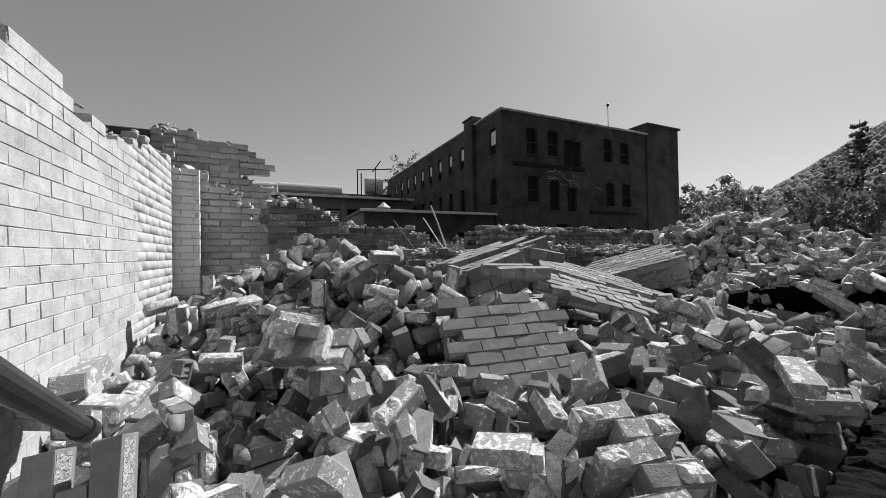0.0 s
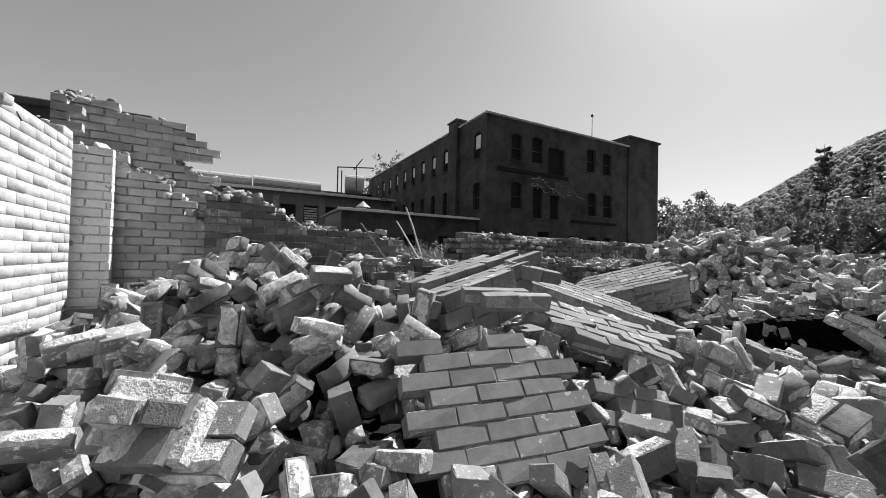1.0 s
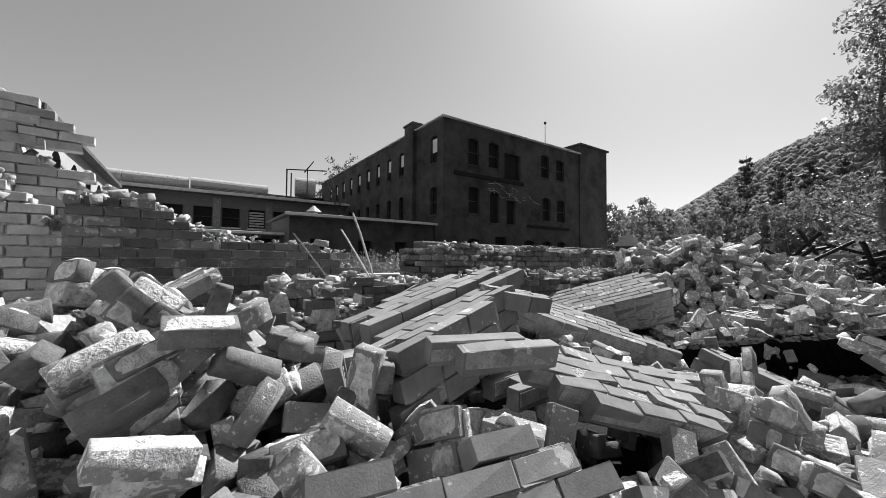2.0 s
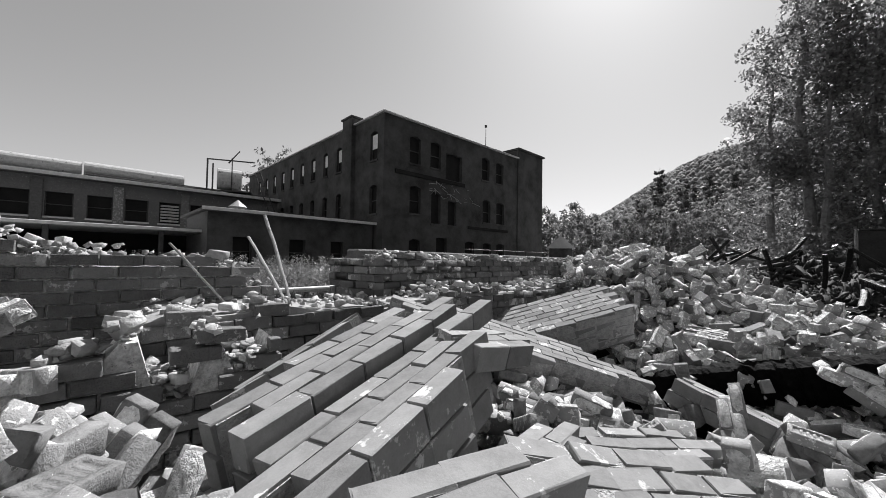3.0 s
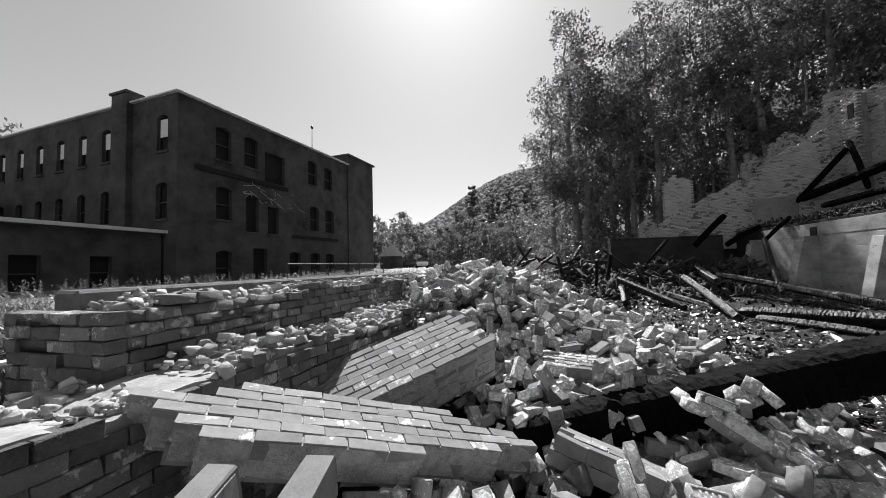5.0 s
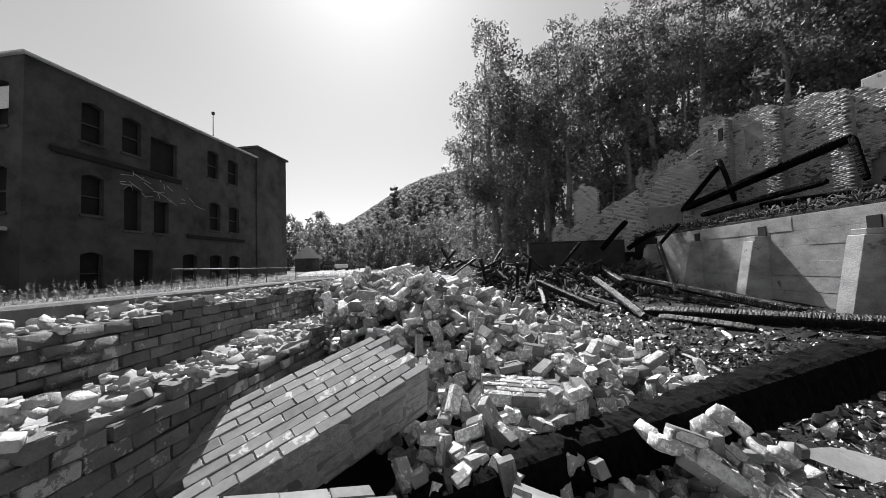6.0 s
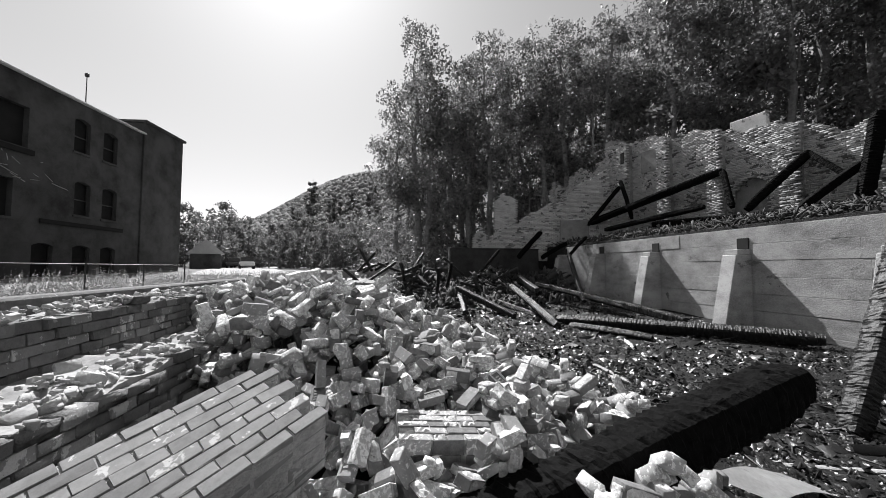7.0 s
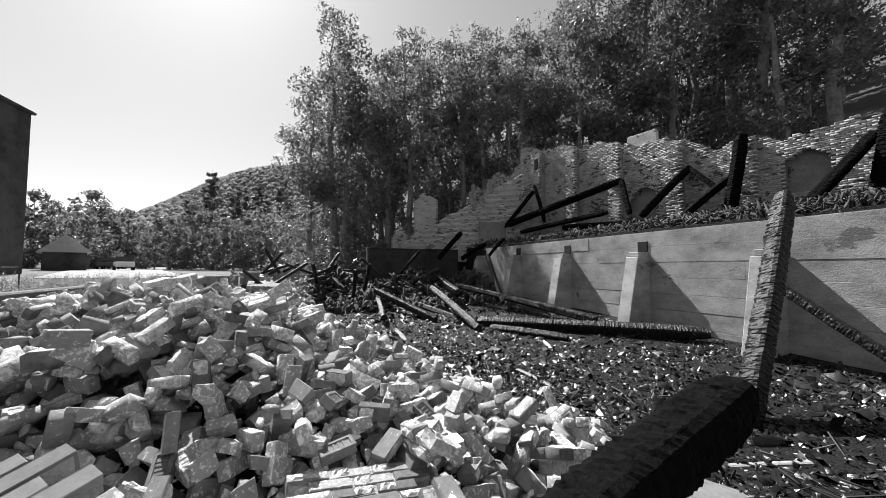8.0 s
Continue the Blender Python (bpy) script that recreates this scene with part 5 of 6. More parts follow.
# charred roof timbers and debris on the terrace
for i, (a, b, w) in enumerate((
        ((24.08, 4.80, 3.94), (19.30, -1.69, 5.94), 0.32), ((20.94, 1.64, 4.77), (20.52, -0.01, 5.48), 0.26), ((17.23, -1.73, 4.05), (17.35, -3.58, 5.94), 0.26),
        ((16.06, -2.71, 3.88), (16.18, -4.30, 5.19), 0.24), ((19.30, -1.69, 5.94), (18.25, -1.66, 4.32), 0.22), ((17.41, -3.53, 5.93), (16.31, -3.94, 4.90), 0.18),
        ((15.82, -3.96, 3.7), (15.73, -4.42, 6.53), 0.36), ((13.75, -4.65, 3.68), (13.63, -6.45, 5.72), 0.28), ((13.50, -6.29, 4.0), (13.23, -6.52, 6.17), 0.34),
        ((19.82, 0.71, 3.93), (14.95, -3.65, 3.70), 0.28), ((15.0, -3.6, 3.70), (13.69, -4.96, 3.94), 0.26), ((22.65, 3.34, 4.3), (22.74, 1.72, 6.27), 0.20),
        ((22.87, 1.70, 6.62), (21.24, 1.38, 4.4), 0.18), ((22.11, 3.15, 4.3), (20.27, 0.04, 5.47), 0.22), ((19.75, 6.58, 2.50), (20.04, 5.48, 3.79), 0.22),
        ((19.31, 5.42, 2.48), (19.12, 4.29, 3.15), 0.20), ((18.63, 4.23, 2.46), (18.87, 3.45, 3.39), 0.12), ((20.5, 2.6, 3.8), (17.6, -0.6, 4.3), 0.2))):
    timber("charred_beam", a, b, w * 1.12, w * 1.05, 70 + i, M_DEEPCHAR, "charred roof timber fallen against the ruin", group="charred beams", roll=i * 31)


def terrace_debris(count, seed):
    """Burnt scraps heaped between the retaining wall and the ruin."""
    rng = np.random.default_rng(seed)
    src = [arrays(lump_mesh("scrap", 430 + i, (0.2, 0.1, 0.05), M_CHAR)) for i in range(4)]
    out = []
    while len(out) < count:
        u, n = rng.uniform(1, 22), -7.2 - rng.uniform(0, 7)
        p = at_un(u, n)
        z = float(ground_height(np.array(p.x), np.array(p.y)))
        e = Euler((rng.normal(0, 0.7), rng.normal(0, 0.7), rng.uniform(0, 6.3))).to_matrix()
        v, f, k = src[len(out) % 4]
        s = rng.uniform(0.2, 0.8)
        out.append(((v * s * np.array([rng.uniform(0.8, 3.5), 1, 1])) @ np.array(e).T + (p.x, p.y, z + rng.uniform(0, 0.2)), f, k))
    return tagged(joined("burnt_debris", out, M_DEBRIS), "burnt scraps and rubble heaped on the terrace", "debris", kind="stuff")


M_DEBRIS = material("burnt_debris", 0.005, 0.07, 4, 0.8, 0.6, 30, patch=0.4, patch_at=0.7, patch_scale=3.5, vary=0.7)
terrace_debris(9000, 64)


def pile_height(u):
    return 1.25 * float(smooth(16.0, 20.5, np.array(u)))


def burnt_pile(count, seed):
    """Burnt scraps banked up against the end wall, one object."""
    rng = np.random.default_rng(seed)
    src = [arrays(lump_mesh("scrap", 470 + i, (0.24, 0.12, 0.07), M_CHAR)) for i in range(4)]
    out = []
    while len(out) < count:
        u, n = rng.uniform(16.2, 21.3), rng.uniform(-6.5, 0.8)
        p = at_un(u, n)
        h = pile_height(u) * (0.75 + 0.25 * math.sin(n * 1.7 + u))
        z = float(field(np.array(p.x), np.array(p.y))) + h * rng.uniform(0.2, 1.0)
        e = np.array(Euler((rng.normal(0, 0.7), rng.normal(0, 0.7), rng.uniform(0, 6.3))).to_matrix())
        v, f, k = src[len(out) % 4]
        out.append(((v * rng.uniform(0.4, 1.5) * np.array([rng.uniform(0.8, 3.0), 1, 1])) @ e.T + (p.x, p.y, z), f, k))
    return tagged(joined("burnt_pile", out, M_DEBRIS), "burnt scraps banked up against the end wall", "debris", kind="stuff")


burnt_pile(4200, 67)


def far_debris():
    """Tangle of burnt timber and rubble at the far end of the hall."""
    for i in range(22):
        rng = random.Random(500 + i)
        p = at_un(17.5 + rng.uniform(0, 4), -3 + rng.uniform(0, 6))
        q = p + Vector((rng.uniform(-1.4, 1.4), rng.uniform(-1.4, 1.4), 0))
        z = float(field(np.array(p.x), np.array(p.y))) + pile_height(along(p.x, p.y)) * 0.8
        timber("charred_beam", (p.x, p.y, z + 0.1), (q.x, q.y, z + rng.uniform(0.2, 1.2)), 0.14, 0.12, 90 + i, M_CHAR, CHARRED, group="charred beams")


far_debris()


# ---- upper ruin on the terrace ----
RUIN_DIR = Vector((math.sin(radians(50)), math.cos(radians(50)), 0))
RUIN_OUT = Vector((-RUIN_DIR.y, RUIN_DIR.x, 0))
RUIN_O = Vector((17.8, -3.6, 0))


def in_arch(x, z, hole):
    """Whether a point lies in an arched opening (x, sill, width, height to the spring)."""
    hx, hz, w, h = hole
    t = (x - hx) / w
    return 0 < t < 1 and hz < z < hz + h + 0.32 * w * math.sin(math.pi * t)


def rough_wall(name, parent, m, x0, x1, z0, top, holes, depth, seed, mat, core_mat, missing=0.02):
    """Old brickwork laid brick by brick with uneven faces, one joined part before a rough core."""
    rng = random.Random(seed)
    src = [arrays(brick_mesh("ruin_brick", 150 + i, (0.202, 0.12, 0.06), mat=mat, rough=0.005, bevel=0.005)) for i in range(5)]
    out = []
    k = 0
    z = z0
    while z < 9:
        x = x0 - 0.105 * (k % 2)
        while x < x1:
            cx = x + 0.105
            if x0 <= cx <= x1 and z + 0.05 < top(cx) and not any(in_arch(cx, z + 0.04, h) for h in holes) and rng.random() > missing:
                v, f, mi = src[rng.randrange(5)]
                q = np.array(m @ Matrix.Translation((cx, -0.05 + rng.gauss(0, 0.005), z + 0.034)) @ pose(0, 0, 0, rng.gauss(0, 1.0), rng.gauss(0, 0.5), rng.gauss(0, 1.0)))
                out.append((v @ q[:3, :3].T + q[:3, 3], f, mi))
            x += 0.212
        z += 0.068
        k += 1
    if out:
        tagged(joined(name, out, [mat, M_MORTAR], parent), "", "", "", "stuff")
    step = 0.2
    bm = bmesh.new()
    x = x0
    while x < x1 - 0.01:
        e = min(x + step, x1)
        t = top((x + e) / 2) - 0.06
        hole = next((h for h in holes if h[0] < (x + e) / 2 < h[0] + h[2]), None)
        if t > z0:
            if hole:
                f = ((x + e) / 2 - hole[0]) / hole[2]
                add_box(bm, (x, -depth, z0), (e, -0.06, hole[1]), m)
                add_box(bm, (x, -depth, hole[1] + hole[3] + 0.32 * hole[2] * math.sin(math.pi * f)), (e, -0.06, max(t, hole[1] + hole[3] + 0.6)), m)
            else:
                add_box(bm, (x, -depth, z0), (e, -0.06, t), m)
        x = e
    part("mortar_core", bm, core_mat, parent)


def ruin():
    ob = thing("wall_upper_ruin", "roofless ruined brick wall with buttresses and arched windows", "ruin", RUIN_O, kind="structure")
    m = axes((0, 0, 0), RUIN_DIR, RUIN_OUT)
    rng = random.Random(71)
    jag = [rng.uniform(-0.14, 0.12) for _ in range(200)]

    def top(x):
        j = jag[int((x + 20) / 0.3) % 200] + 0.12 * math.sin(x * 2.3)
        if x > 9.1:
            return 8.3 - 0.15 * (x - 10) + 2 * j
        if x > 0:
            return 7.15 + 0.24 * x + j
        return (6.65 + 0.07 * x if x < -0.8 else 6.65 + 0.6 * (x + 0.8)) + j
    holes = [(1.03, 3.9, 1.28, 1.25), (-4.15, 4.45, 1.24, 0.95)]
    rough_wall("brickwork", ob, m, -10.0, 14.5, 3.3, top, holes, 0.5, 72, M_RUIN, M_RUINCORE)
    for x, w in ((-7.6, 0.6), (-5.5, 0.5), (-2.3, 0.6), (0.0, 0.5), (2.55, 0.5), (4.91, 0.5), (7.24, 0.6)):
        mb = axes(RUIN_DIR * x + RUIN_OUT * 0.42, RUIN_DIR, RUIN_OUT)
        h = top(x) - rng.uniform(0.0, 0.15)
        rough_wall("buttress", ob, mb, 0.0, w, 3.3, lambda q: h, [], 0.46, 90 + int(x * 3), M_RUIN, M_RUINCORE)
    box_part("window_fill", (0.9, -0.4, 3.9), (2.5, -0.3, 5.75), M_INFILL, ob, m, 0.0, "grey blocked arched doorway")
    box_part("window_fill", (-4.3, -0.36, 4.4), (-2.75, -0.26, 6.0), M_INFILL, ob, m, 0.0, "grey blocked arched window")
    box_part("blocked_window", (5.7, -0.08, 6.9), (6.65, 0.035, 8.0), M_INFILL, ob, m, 0.01, "blocked square window")
    # Slot is a flush box; near-black colour gives the shade of its depth
    box_part("window_slot", (7.35, 0.3, 7.6), (7.6, 0.455, 8.2), M_SHADE, ob, m, 0.01, "narrow slot, its shade put into the colour")
    box_part("plaster_panel", (1.1, -0.3, 7.35), (2.4, -0.1, 8.0), M_PALERUIN, ob, m, 0.02, "pale concrete infill on the wall top")
    return ob


def ruin_wing():
    """Pale broken wing sloping down from the end of the ruin."""
    ob = thing("wall_ruin_wing", "pale broken wall sloping down from the ruin", "ruin", (22.9, 2.31, 0), kind="structure")
    d = Vector((-1.6, 6.46, 0)).normalized()
    m = axes((0, 0, 0), d, Vector((-d.y, d.x, 0)))
    rng = random.Random(73)
    jag = [rng.uniform(-0.1, 0.1) for _ in range(60)]

    def top(x):
        return 7.36 - 0.596 * x + jag[int(x / 0.24) % 60] - (0.3 if 2.2 < x < 2.9 else 0)
    rough_wall("brickwork", ob, m, 0.0, 6.7, 2.4, top, [], 0.4, 74, M_PALERUIN, M_RUINCORE, 0.06)
    box_part("plaster", (1.0, -0.02, 3.2), (2.5, 0.06, 4.6), M_INFILL, ob, m, 0.03, "remains of grey render")
    return ob


def ruin_fragments():
    """Standing fragments of brickwork beyond the wing."""
    for i, (x, y, w, h0, h1) in enumerate(((23.5, 7.3, 1.35, 3.4, 6.6), (23.9, 9.2, 0.9, 2.6, 4.6))):
        ob = thing("wall_fragment", "standing fragment of broken brickwork", "wall fragment", (x, y, 0), group="wall fragments", kind="structure")
        m = axes((0, 0, 0), (0.1, 1, 0), (-1, 0.1, 0))
        rng = random.Random(75 + i)
        jag = [rng.uniform(-0.2, 0.1) for _ in range(30)]
        rough_wall("brickwork", ob, m, 0.0, w, h0 - 1.0, lambda q: h1 - 1.3 * abs(q / w - 0.45) ** 1.3 + jag[int(q / 0.24) % 30], [], 0.4, 76 + i, M_PALERUIN, M_RUINCORE, 0.05)


M_RUIN = material("ruin_brick", 0.22, 0.52, 1.4, 0.92, 0.6, 40, patch=0.1, patch_at=0.6, patch_scale=1.3, vary=0.45)
M_PALERUIN = material("pale_ruin_brick", 0.34, 0.58, 1.6, 0.92, 0.8, 30, patch=0.16, patch_at=0.6, patch_scale=1.3, vary=0.35, relief=0.02)
M_RUINCORE = material("ruin_mortar", 0.12, 0.32, 2, 0.95, 1.0, 25, relief=0.03)
M_INFILL = material("grey_render", 0.13, 0.26, 1.5, 0.9, 0.6, 25, patch=0.06, patch_at=0.62, patch_scale=1.8)
ruin()
ruin_wing()
ruin_fragments()


# ---- trees ----
M_SCRUB = leafy("pale_scrub", 0.035, 0.12, 0.35)


def leaf_cloud(rng, clumps, leaf, per):
    """Leaves in small sprays round clump centres, as arrays."""
    vs, fs = [], []
    for c, r in clumps:
        n = max(6, int(per * r * r))
        d = rng.normal(0, 1, (n, 3))
        d /= np.linalg.norm(d, axis=1, keepdims=True)
        p = np.array(c) + d * (r * rng.uniform(0.45, 1.05, (n, 1))) * np.array([1, 1, 0.75])
        a = rng.normal(0, 1, (n, 3))
        a /= np.linalg.norm(a, axis=1, keepdims=True)
        b = np.cross(a, d)
        b /= np.linalg.norm(b, axis=1, keepdims=True) + 1e-6
        s = leaf * rng.uniform(0.6, 1.5, (n, 1))
        quad = np.stack([p - a * s, p + b * s * 0.5, p + a * s, p - b * s * 0.5 + d * s * 0.2], 1)
        base = len(vs) * 0 + sum(len(v) for v in vs)
        vs.append(quad.reshape(-1, 3))
        fs.extend((base + 4 * i, base + 4 * i + 1, base + 4 * i + 2, base + 4 * i + 3) for i in range(n))
    return np.concatenate(vs), fs


def broadleaf(height, spread, seed, label, bare=0.35, leaf=0.12, per=95, clumps=112):
    rng = np.random.default_rng(seed)
    rr = random.Random(seed)
    ob = thing("tree", label, "tree", group="hillside trees")
    bm = bmesh.new()
    pts = [Vector((0, 0, -0.8))]
    for i in range(1, 7):
        pts.append(Vector((rr.uniform(-0.25, 0.25) * i * 0.5, rr.uniform(-0.25, 0.25) * i * 0.5, height * 0.95 * i / 6)))
    for i in range(6):
        add_tube(bm, pts[i], pts[i + 1], 0.016 * height * (1 - i / 6.5), 0.016 * height * (1 - (i + 1) / 6.5), 8)
    cl = []
    for k in range(16):
        t = bare + (1 - bare) * k / 16
        s = pts[min(5, int(t * 6))].lerp(pts[min(6, int(t * 6) + 1)], t * 6 % 1)
        ang = rr.uniform(0, 6.28)
        reach = spread * (0.45 + 0.55 * math.sin(math.pi * min(1, (t - bare) / (1 - bare) * 0.8 + 0.25))) * rr.uniform(0.6, 1.1)
        e = s + Vector((math.cos(ang) * reach, math.sin(ang) * reach, reach * rr.uniform(0.15, 0.5)))
        add_tube(bm, s, e, 0.004 * height * (1.2 - t), 0.01, 6)
        for q in range(max(3, clumps // 16)):
            f = rr.uniform(0.35, 1.1)
            c = s.lerp(e, f) + Vector((rr.gauss(0, 0.5), rr.gauss(0, 0.5), rr.gauss(0, 0.5)))
            cl.append((c, rr.uniform(0.5, 1.1) * spread * 0.24))
    cl.append((pts[6], spread * 0.2))
    part("trunk", bm, M_BARK, ob)
    v, f = leaf_cloud(rng, cl, leaf, per)
    joined("crown", [(v, f)], M_LEAF, ob)
    return ob


def conifer(height, seed, label):
    rng = np.random.default_rng(seed)
    rr = random.Random(seed)
    ob = thing("pine_tree", label, "tree", group="far pines")
    bm = bmesh.new()
    add_tube(bm, (0, 0, -1), (0, 0, height), 0.3, 0.04, 8)
    cl = []
    for k in range(34):
        t = 0.22 + 0.76 * k / 34
        ang = rr.uniform(0, 6.28)
        reach = height * 0.2 * (1.1 - t) * rr.uniform(0.5, 1.25) + 0.3
        s = Vector((0, 0, t * height))
        e = s + Vector((math.cos(ang) * reach, math.sin(ang) * reach, 0.12 * reach))
        add_tube(bm, s, e, 0.05, 0.015, 5)
        for f in (0.45, 0.75, 1.0):
            cl.append((s.lerp(e, f), 0.4 + 0.22 * reach * f))
    part("trunk", bm, M_BARK, ob)
    v, f = leaf_cloud(rng, cl, 0.28, 60)
    joined("crown", [(v, f)], M_NEEDLES, ob)
    return ob


def put_trees(kinds, spots, group):
    """One tree of each kind is built; the rest are copies, turned and scaled."""
    rr = random.Random(77)
    used = set()
    for i, (x, y, s) in enumerate(spots):
        src = kinds[i % len(kinds)]
        z = float(ground_height(np.array(x), np.array(y)))
        m = Matrix.Translation((x, y, z)) @ pose(0, 0, 0, 0, 0, rr.uniform(0, 360))
        ob = src if src not in used else copy_thing(src, m)
        used.add(src)
        ob.matrix_basis = m
        ob.scale = (s, s, s * rr.uniform(0.92, 1.1))
        tagged(ob, group=group)


BROAD = [broadleaf(17, 3.6, 81, "tall broadleaf tree in full leaf on the slope", 0.06), broadleaf(19, 3.2, 82, "slender tall tree with a bare lower trunk", 0.3),
         broadleaf(15, 4.0, 83, "spreading leafy tree on the slope", 0.04), broadleaf(18, 3.4, 84, "tall leafy tree with pale trunk", 0.22)]
rr = random.Random(5)
spots = []
for row, d in enumerate((30, 37, 45)):
    for k in range(24):
        az = radians(61.8 + 2.9 * k + 1.3 * row + rr.uniform(-0.7, 0.7))
        e = d + rr.uniform(-2, 2) + (-3 if k > 12 else 0)
        spots.append((2 + e * math.sin(az), 3.8 + e * math.cos(az), rr.uniform(0.92, 1.15) * (0.85 if k == 0 else 1)))
put_trees(BROAD, spots, "hillside trees")


def slim_tree(height, seed, label):
    """A slender pale trunk with thin dead twigs and a few sprays at its top."""
    rng = np.random.default_rng(seed)
    rr = random.Random(seed)
    ob = thing("slim_tree", label, "tree", group="slim trees")
    bm = bmesh.new()
    pts = [Vector((0.05 * rr.uniform(-1, 1) * i, 0.05 * rr.uniform(-1, 1) * i, -0.5 + (height + 0.5) * i / 7)) for i in range(8)]
    for i in range(7):
        add_tube(bm, pts[i], pts[i + 1], 0.1 * (1 - i / 8), 0.1 * (1 - (i + 1) / 8), 8)
    cl = []
    for k in range(14):
        t = rr.uniform(0.15, 0.98)
        p = pts[int(t * 7)].lerp(pts[min(7, int(t * 7) + 1)], t * 7 % 1)
        a, r = rr.uniform(0, 6.28), rr.uniform(0.5, 1.6)
        e = p + Vector((math.cos(a) * r, math.sin(a) * r, r * rr.uniform(-0.2, 0.6)))
        add_tube(bm, p, e, 0.022, 0.006, 5)
        if t > 0.55:
            cl.append((e, rr.uniform(0.35, 0.7)))
    part("trunk", bm, M_PALEBARK, ob)
    v, f = leaf_cloud(rng, cl, 0.1, 60)
    joined("crown", [(v, f)], M_LEAF, ob)
    return ob


SLIM = [slim_tree(15, 87, "slim pale-barked tree with dead twigs"), slim_tree(17, 88, "slim leaning tree with a bare trunk")]
spots = []
for k in range(13):
    az, d = radians(76 + 4.0 * k + rr.uniform(-1.6, 1.6)), rr.uniform(27.5, 31)
    spots.append((2 + d * math.sin(az), 3.8 + d * math.cos(az), rr.uniform(0.8, 1.15)))
put_trees(SLIM, spots, "slim trees")
PINES = [conifer(24, 91, "tall dark pine beyond the road"), conifer(20, 92, "ragged pine beyond the road")]
put_trees(PINES, [(76.0, 66.6, 0.95), (73.5, 70, 0.72), (85, 66, 0.85), (92, 66, 0.8), (78, 62.5, 0.7), (83, 60, 0.95), (88, 62, 0.75), (80, 71, 0.85), (97, 62, 1.0)], "far pines")
WOOD = [broadleaf(11, 3.8, 85, "roundish leafy tree at the edge of the woods", 0.08, 0.26, 26)]
spots = []
for k in range(60):
    az = radians(26 + 38 * (k % 30) / 29 + rr.uniform(-0.6, 0.6))
    d = (78 if k < 30 else 96) + rr.uniform(-8, 8)
    spots.append((d * math.sin(az), d * math.cos(az), rr.uniform(0.6, 1.0)))
put_trees(WOOD, spots, "edge of the woods")
put_trees([broadleaf(12, 3.0, 86, "tree behind the mill roofs", 0.2, 0.22, 30)], [(-7.4, 61.5, 1.3), (-4.4, 64, 1.2)], "trees behind the mill")


def crown_lump(name, seed, size, mat):
    """A rounded, uneven far tree top."""
    rng = random.Random(seed)
    bm = bmesh.new()
    bmesh.ops.create_icosphere(bm, subdivisions=1, radius=0.5)
    for v in bm.verts:
        v.co = Vector((v.co[i] * size[i] * rng.uniform(0.65, 1.2) for i in range(3)))
    me = bpy.data.meshes.new(name)
    bm.to_mesh(me)
    bm.free()
    me.materials.append(mat)
    return me


def far_woods(count, seed):
    """Tree tops covering the far ridge, one object."""
    rng = np.random.default_rng(seed)
    src = [arrays(crown_lump("tree_top", 450 + i, (4.6, 4.6, 5.4), M_FAR)) for i in range(4)]
    out = []
    while len(out) < count:
        az, d = np.radians(rng.uniform(38, 66)), rng.uniform(130, 420)
        x, y = d * math.sin(az), d * math.cos(az)
        z = float(ground_height(np.array(x), np.array(y)))
        v, f, k = src[len(out) % 4]
        s = rng.uniform(0.7, 1.5)
        out.append((v * s + (x, y, z + 1.2 * s), f, k))
    return tagged(joined("far_woods", out, M_FAR), "wooded far ridge in summer leaf", "woods", kind="stuff")


M_FAR = material("far_leaves", 0.05, 0.22, 0.15, 0.95, 0.6, 1.5, vary=0.7, spec=0.1)
far_woods(15000, 33)


def bushes(name, label, spots, seed, leaf, mat, size):
    """Low leafy growth in one object."""
    rng = np.random.default_rng(seed)
    cl = []
    for x, y in spots:
        z = float(ground_height(np.array(x), np.array(y)))
        r = size * rng.uniform(0.6, 1.3)
        for _ in range(3):
            cl.append(((x + rng.normal(0, r), y + rng.normal(0, r), z + abs(rng.normal(0, r * 0.8))), r))
    v, f = leaf_cloud(rng, cl, leaf, 40 / (size * size) * 0.6)
    return tagged(joined(name, [(v, f)], mat), label, "bushes", kind="stuff")


rb = np.random.default_rng(12)
under = []
while len(under) < 420:
    az, d = np.radians(rb.uniform(60, 128)), rb.uniform(24, 40)
    x, y = 2 + d * math.sin(az), 3.8 + d * math.cos(az)
    if across(x, y) < -12 or along(x, y) > 24:
        under.append((x, y))
bushes("undergrowth", "dark leafy undergrowth under the trees", under, 13, 0.12, M_LEAF, 0.9)
scrub = []
while len(scrub) < 60:
    u, n = rb.uniform(22, 30), rb.uniform(-4, 3)
    p = at_un(u, n)
    scrub.append((p.x, p.y))
bushes("scrub", "sunlit scrub at the far end of the hall", scrub, 14, 0.1, M_SCRUB, 0.5)
near = []
while len(near) < 170:
    u, n = rb.uniform(0.5, 20), 5.3 + rb.exponential(1.5)
    if n < 11:
        p = at_un(u, n)
        near.append((p.x, p.y))
bushes("weed_bushes", "leafy weeds growing behind the wall", near, 15, 0.05, M_SCRUB, 0.22)


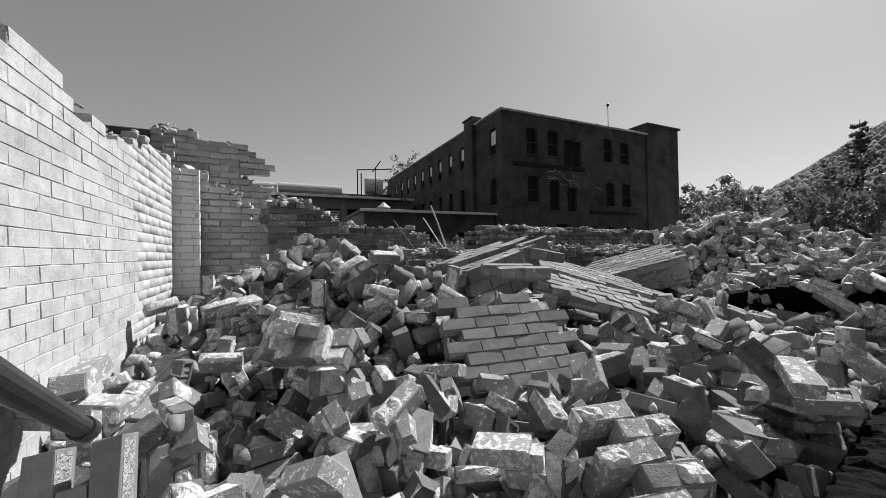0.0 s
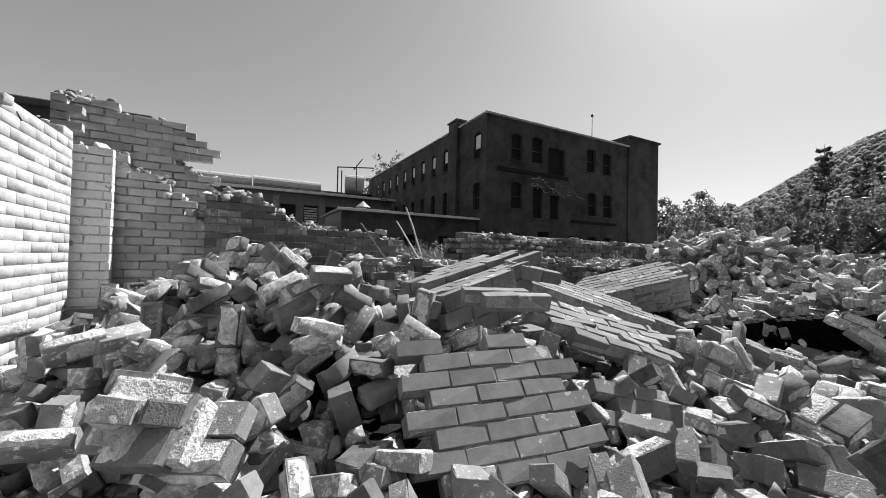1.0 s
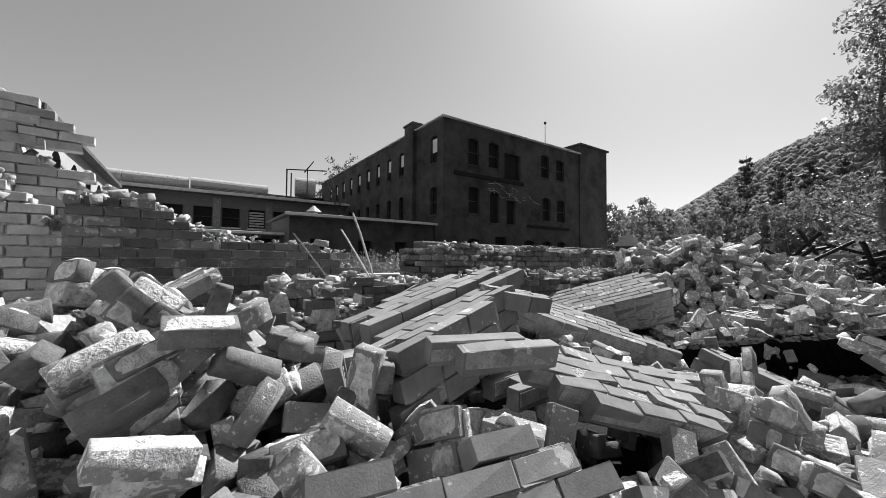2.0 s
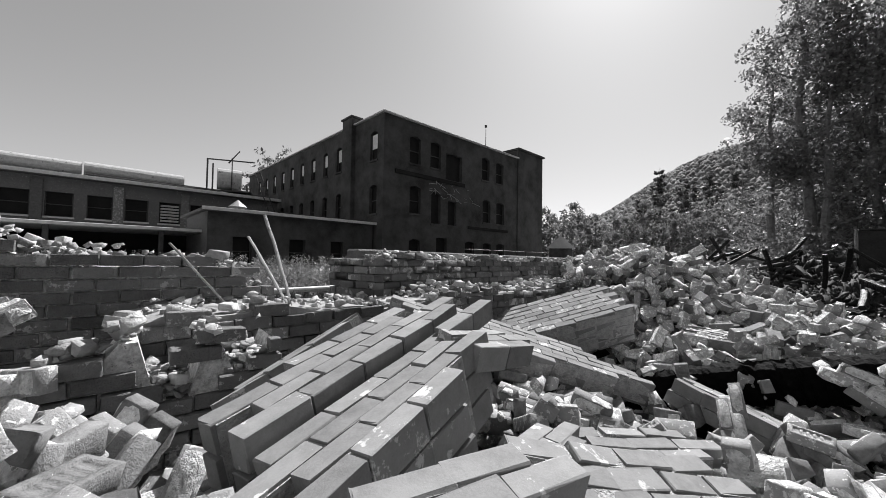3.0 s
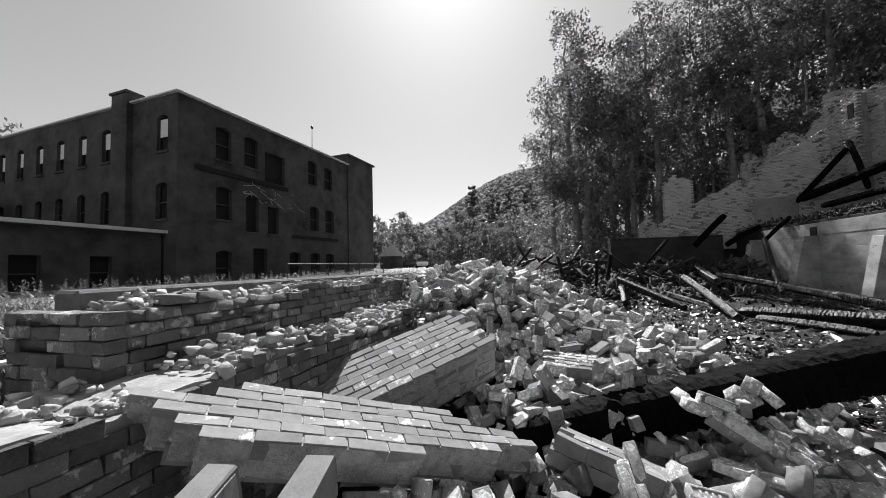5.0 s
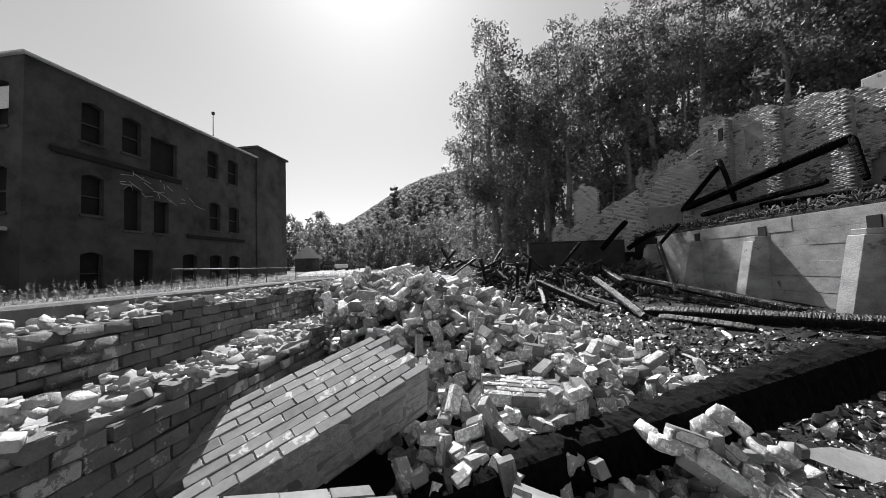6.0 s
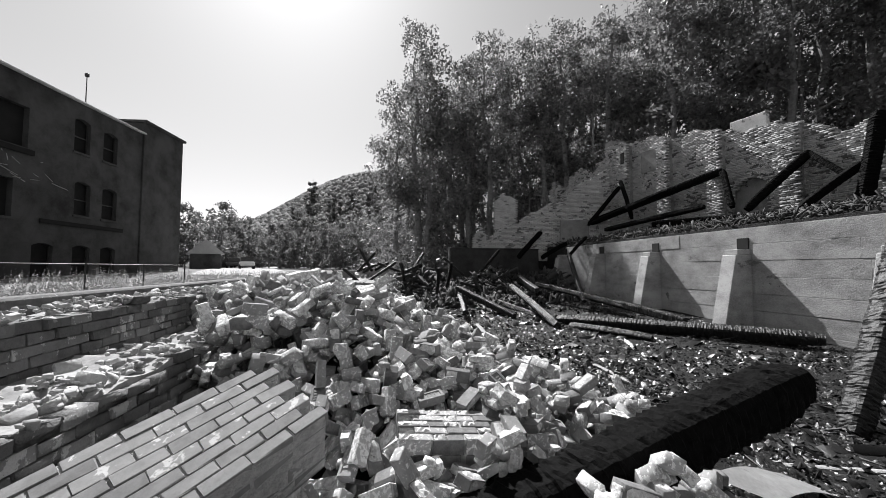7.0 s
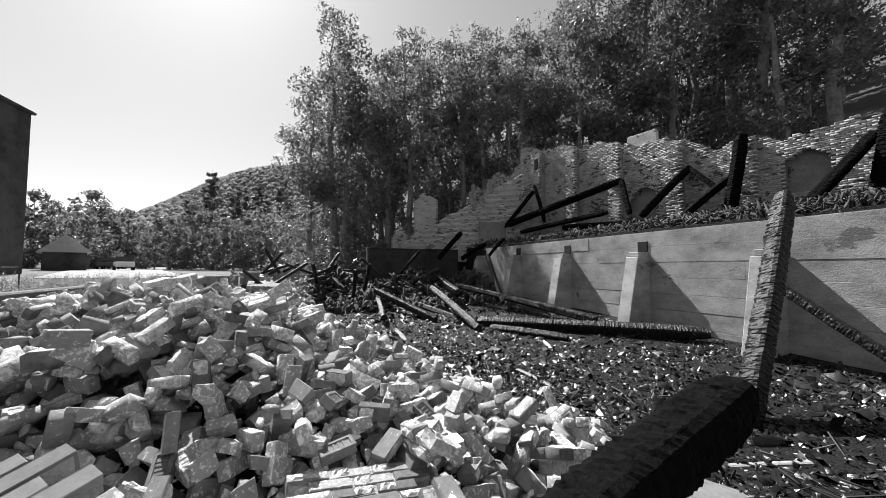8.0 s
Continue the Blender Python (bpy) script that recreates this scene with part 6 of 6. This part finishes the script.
# ---- weeds ----
def weeds(name, label, spots, height, seed, mat):
    rng = np.random.default_rng(seed)
    out = []
    for x, y in spots:
        z = float(ground_height(np.array(x), np.array(y)))
        h = height * rng.uniform(0.5, 1.3)
        a = rng.uniform(0, 6.28)
        d = np.array([math.cos(a), math.sin(a), 0]) * 0.012
        lean = np.array([rng.normal(0, 0.25), rng.normal(0, 0.25), 0]) * h
        p = np.array([x, y, z])
        v = np.array([p - d, p + d, p + lean * 0.4 + (0, 0, h * 0.6) + d * 0.8, p + lean * 0.4 + (0, 0, h * 0.6) - d * 0.8, p + lean + (0, 0, h)])
        out.append((v, [(0, 1, 2, 3), (3, 2, 4)]))
    return tagged(joined(name, out, mat), label, "grass", kind="stuff")


rng = np.random.default_rng(8)
spots = []
while len(spots) < 14000:
    u, n = rng.uniform(0, 26), 5.2 + rng.exponential(2.2)
    if n < 14:
        p = at_un(u, n)
        spots.append((p.x, p.y))


def goldenrod(count, seed):
    """Bushy tall weeds: stems set with narrow leaves and a plume, one object."""
    rng = np.random.default_rng(seed)
    vs, fs, base = [], [], 0
    for _ in range(count):
        u, n = rng.uniform(-1, 26), 5.75 + rng.exponential(2.6)
        if n > 20:
            continue
        p = at_un(u, n)
        z = float(ground_height(np.array(p.x), np.array(p.y)))
        h = rng.uniform(0.3, 0.78)
        lean = np.array([rng.normal(0, 0.12), rng.normal(0, 0.12), 1.0])
        c = 26
        t = rng.uniform(0.12, 1.0, c)
        a = rng.uniform(0, 6.28, c)
        ln = (0.11 * (1.15 - t) + 0.02) * rng.uniform(0.7, 1.3, c)
        root = np.array([p.x, p.y, z]) + t[:, None] * h * lean
        d = np.stack([np.cos(a), np.sin(a), rng.uniform(0.1, 0.9, c)], 1)
        e = np.stack([-np.sin(a), np.cos(a), np.zeros(c)], 1) * 0.011
        tip = root + d * ln[:, None]
        mid = root + d * ln[:, None] * 0.5
        q = np.stack([root, mid + e, tip, mid - e], 1).reshape(-1, 3)
        vs.append(q)
        fs.extend((base + 4 * i, base + 4 * i + 1, base + 4 * i + 2, base + 4 * i + 3) for i in range(c))
        base += 4 * c
        o = np.array([p.x, p.y, z])
        w = np.array([0.006, 0, 0])
        vs.append(np.array([o - w, o + w, o + lean * h]))
        fs.append((base, base + 1, base + 2))
        base += 3
    return tagged(joined("tall_weeds", [(np.concatenate(vs), fs)], M_SCRUB), "bushy tall weeds growing behind the wall", "weeds", kind="stuff")


goldenrod(6500, 16)
weeds("grass", "tall dry grass and weeds behind the wall", spots, 0.34, 9, M_GRASS)


# ---- roadside things ----
def car(at, turn, mat, label):
    """A parked car: body, cabin, windows, four wheels."""
    ob = thing("parked_car", label, "car", at, group="parked cars")
    m = Matrix.Rotation(turn, 4, "Z")
    bm = bmesh.new()
    add_box(bm, (-2.1, -0.85, 0.35), (2.1, 0.85, 0.95), m, 0.14)
    part("body", bm, mat, ob)
    bm = bmesh.new()
    vs = add_box(bm, (-1.3, -0.78, 0.955), (1.0, 0.78, 1.5), None, 0.1)
    for v in vs:
        if v.co.z > 1.3:
            v.co.x *= 0.78
        v.co = m @ v.co
    part("cabin", bm, M_DARKMETAL, ob, "dark glazed cabin")
    for x in (-1.3, 1.35):
        for y in (-0.8, 0.8):
            bm = bmesh.new()
            add_tube(bm, m @ Vector((x, y - 0.1, 0.33)), m @ Vector((x, y + 0.1, 0.33)), 0.33, 0.33, 14)
            part("wheel", bm, M_SHADE, ob)
    return ob


M_PALECAR = material("pale_car_paint", 0.55, 0.65, 1, 0.3, 0, 10, spec=0.6)
for x, y, a, mt, lb in ((38.2, 45.2, 0.9, M_PALECAR, "pale car parked beside the road"), (43.0, 53.0, 0.7, M_DARKMETAL, "dark car standing on the road"), (50.0, 60.5, 0.7, M_DARKMETAL, "dark car standing on the road")):
    car((x, y, float(ground_height(np.array(x), np.array(y))) + 0.06), a, mt, lb)


def barriers():
    for i in range(4):
        p = Vector((17.2, 18.4, 0)) + Vector((1.35, -1.1, 0)) * i * 1.02
        z = float(ground_height(np.array(p.x), np.array(p.y)))
        ob = thing("concrete_block", "pale concrete barrier block by the road", "barrier", (p.x, p.y, z), group="barrier blocks")
        m = axes((0, 0, 0), (1.35, -1.1, 0), (1.1, 1.35, 0))
        box_part("block", (-0.8, -0.3, -0.05), (0.8, 0.3, 0.6), M_CONCRETE, ob, m, 0.04)


barriers()


def wire_fence():
    ob = thing("wire_fence", "thin steel rail fence in the weeds", "fence", (5.2, 14.2, 0.95))
    for i in range(4):
        bm = bmesh.new()
        add_tube(bm, (1.75 * i, 0.8 * i, -0.1), (1.75 * i, 0.8 * i, 1.15), 0.018, 0.018, 8)
        part("post", bm, M_DARKMETAL, ob)
    bm = bmesh.new()
    add_tube(bm, (0, 0, 1.12), (5.25, 2.4, 1.12), 0.014, 0.014, 8)
    part("rail", bm, M_DARKMETAL, ob)


wire_fence()
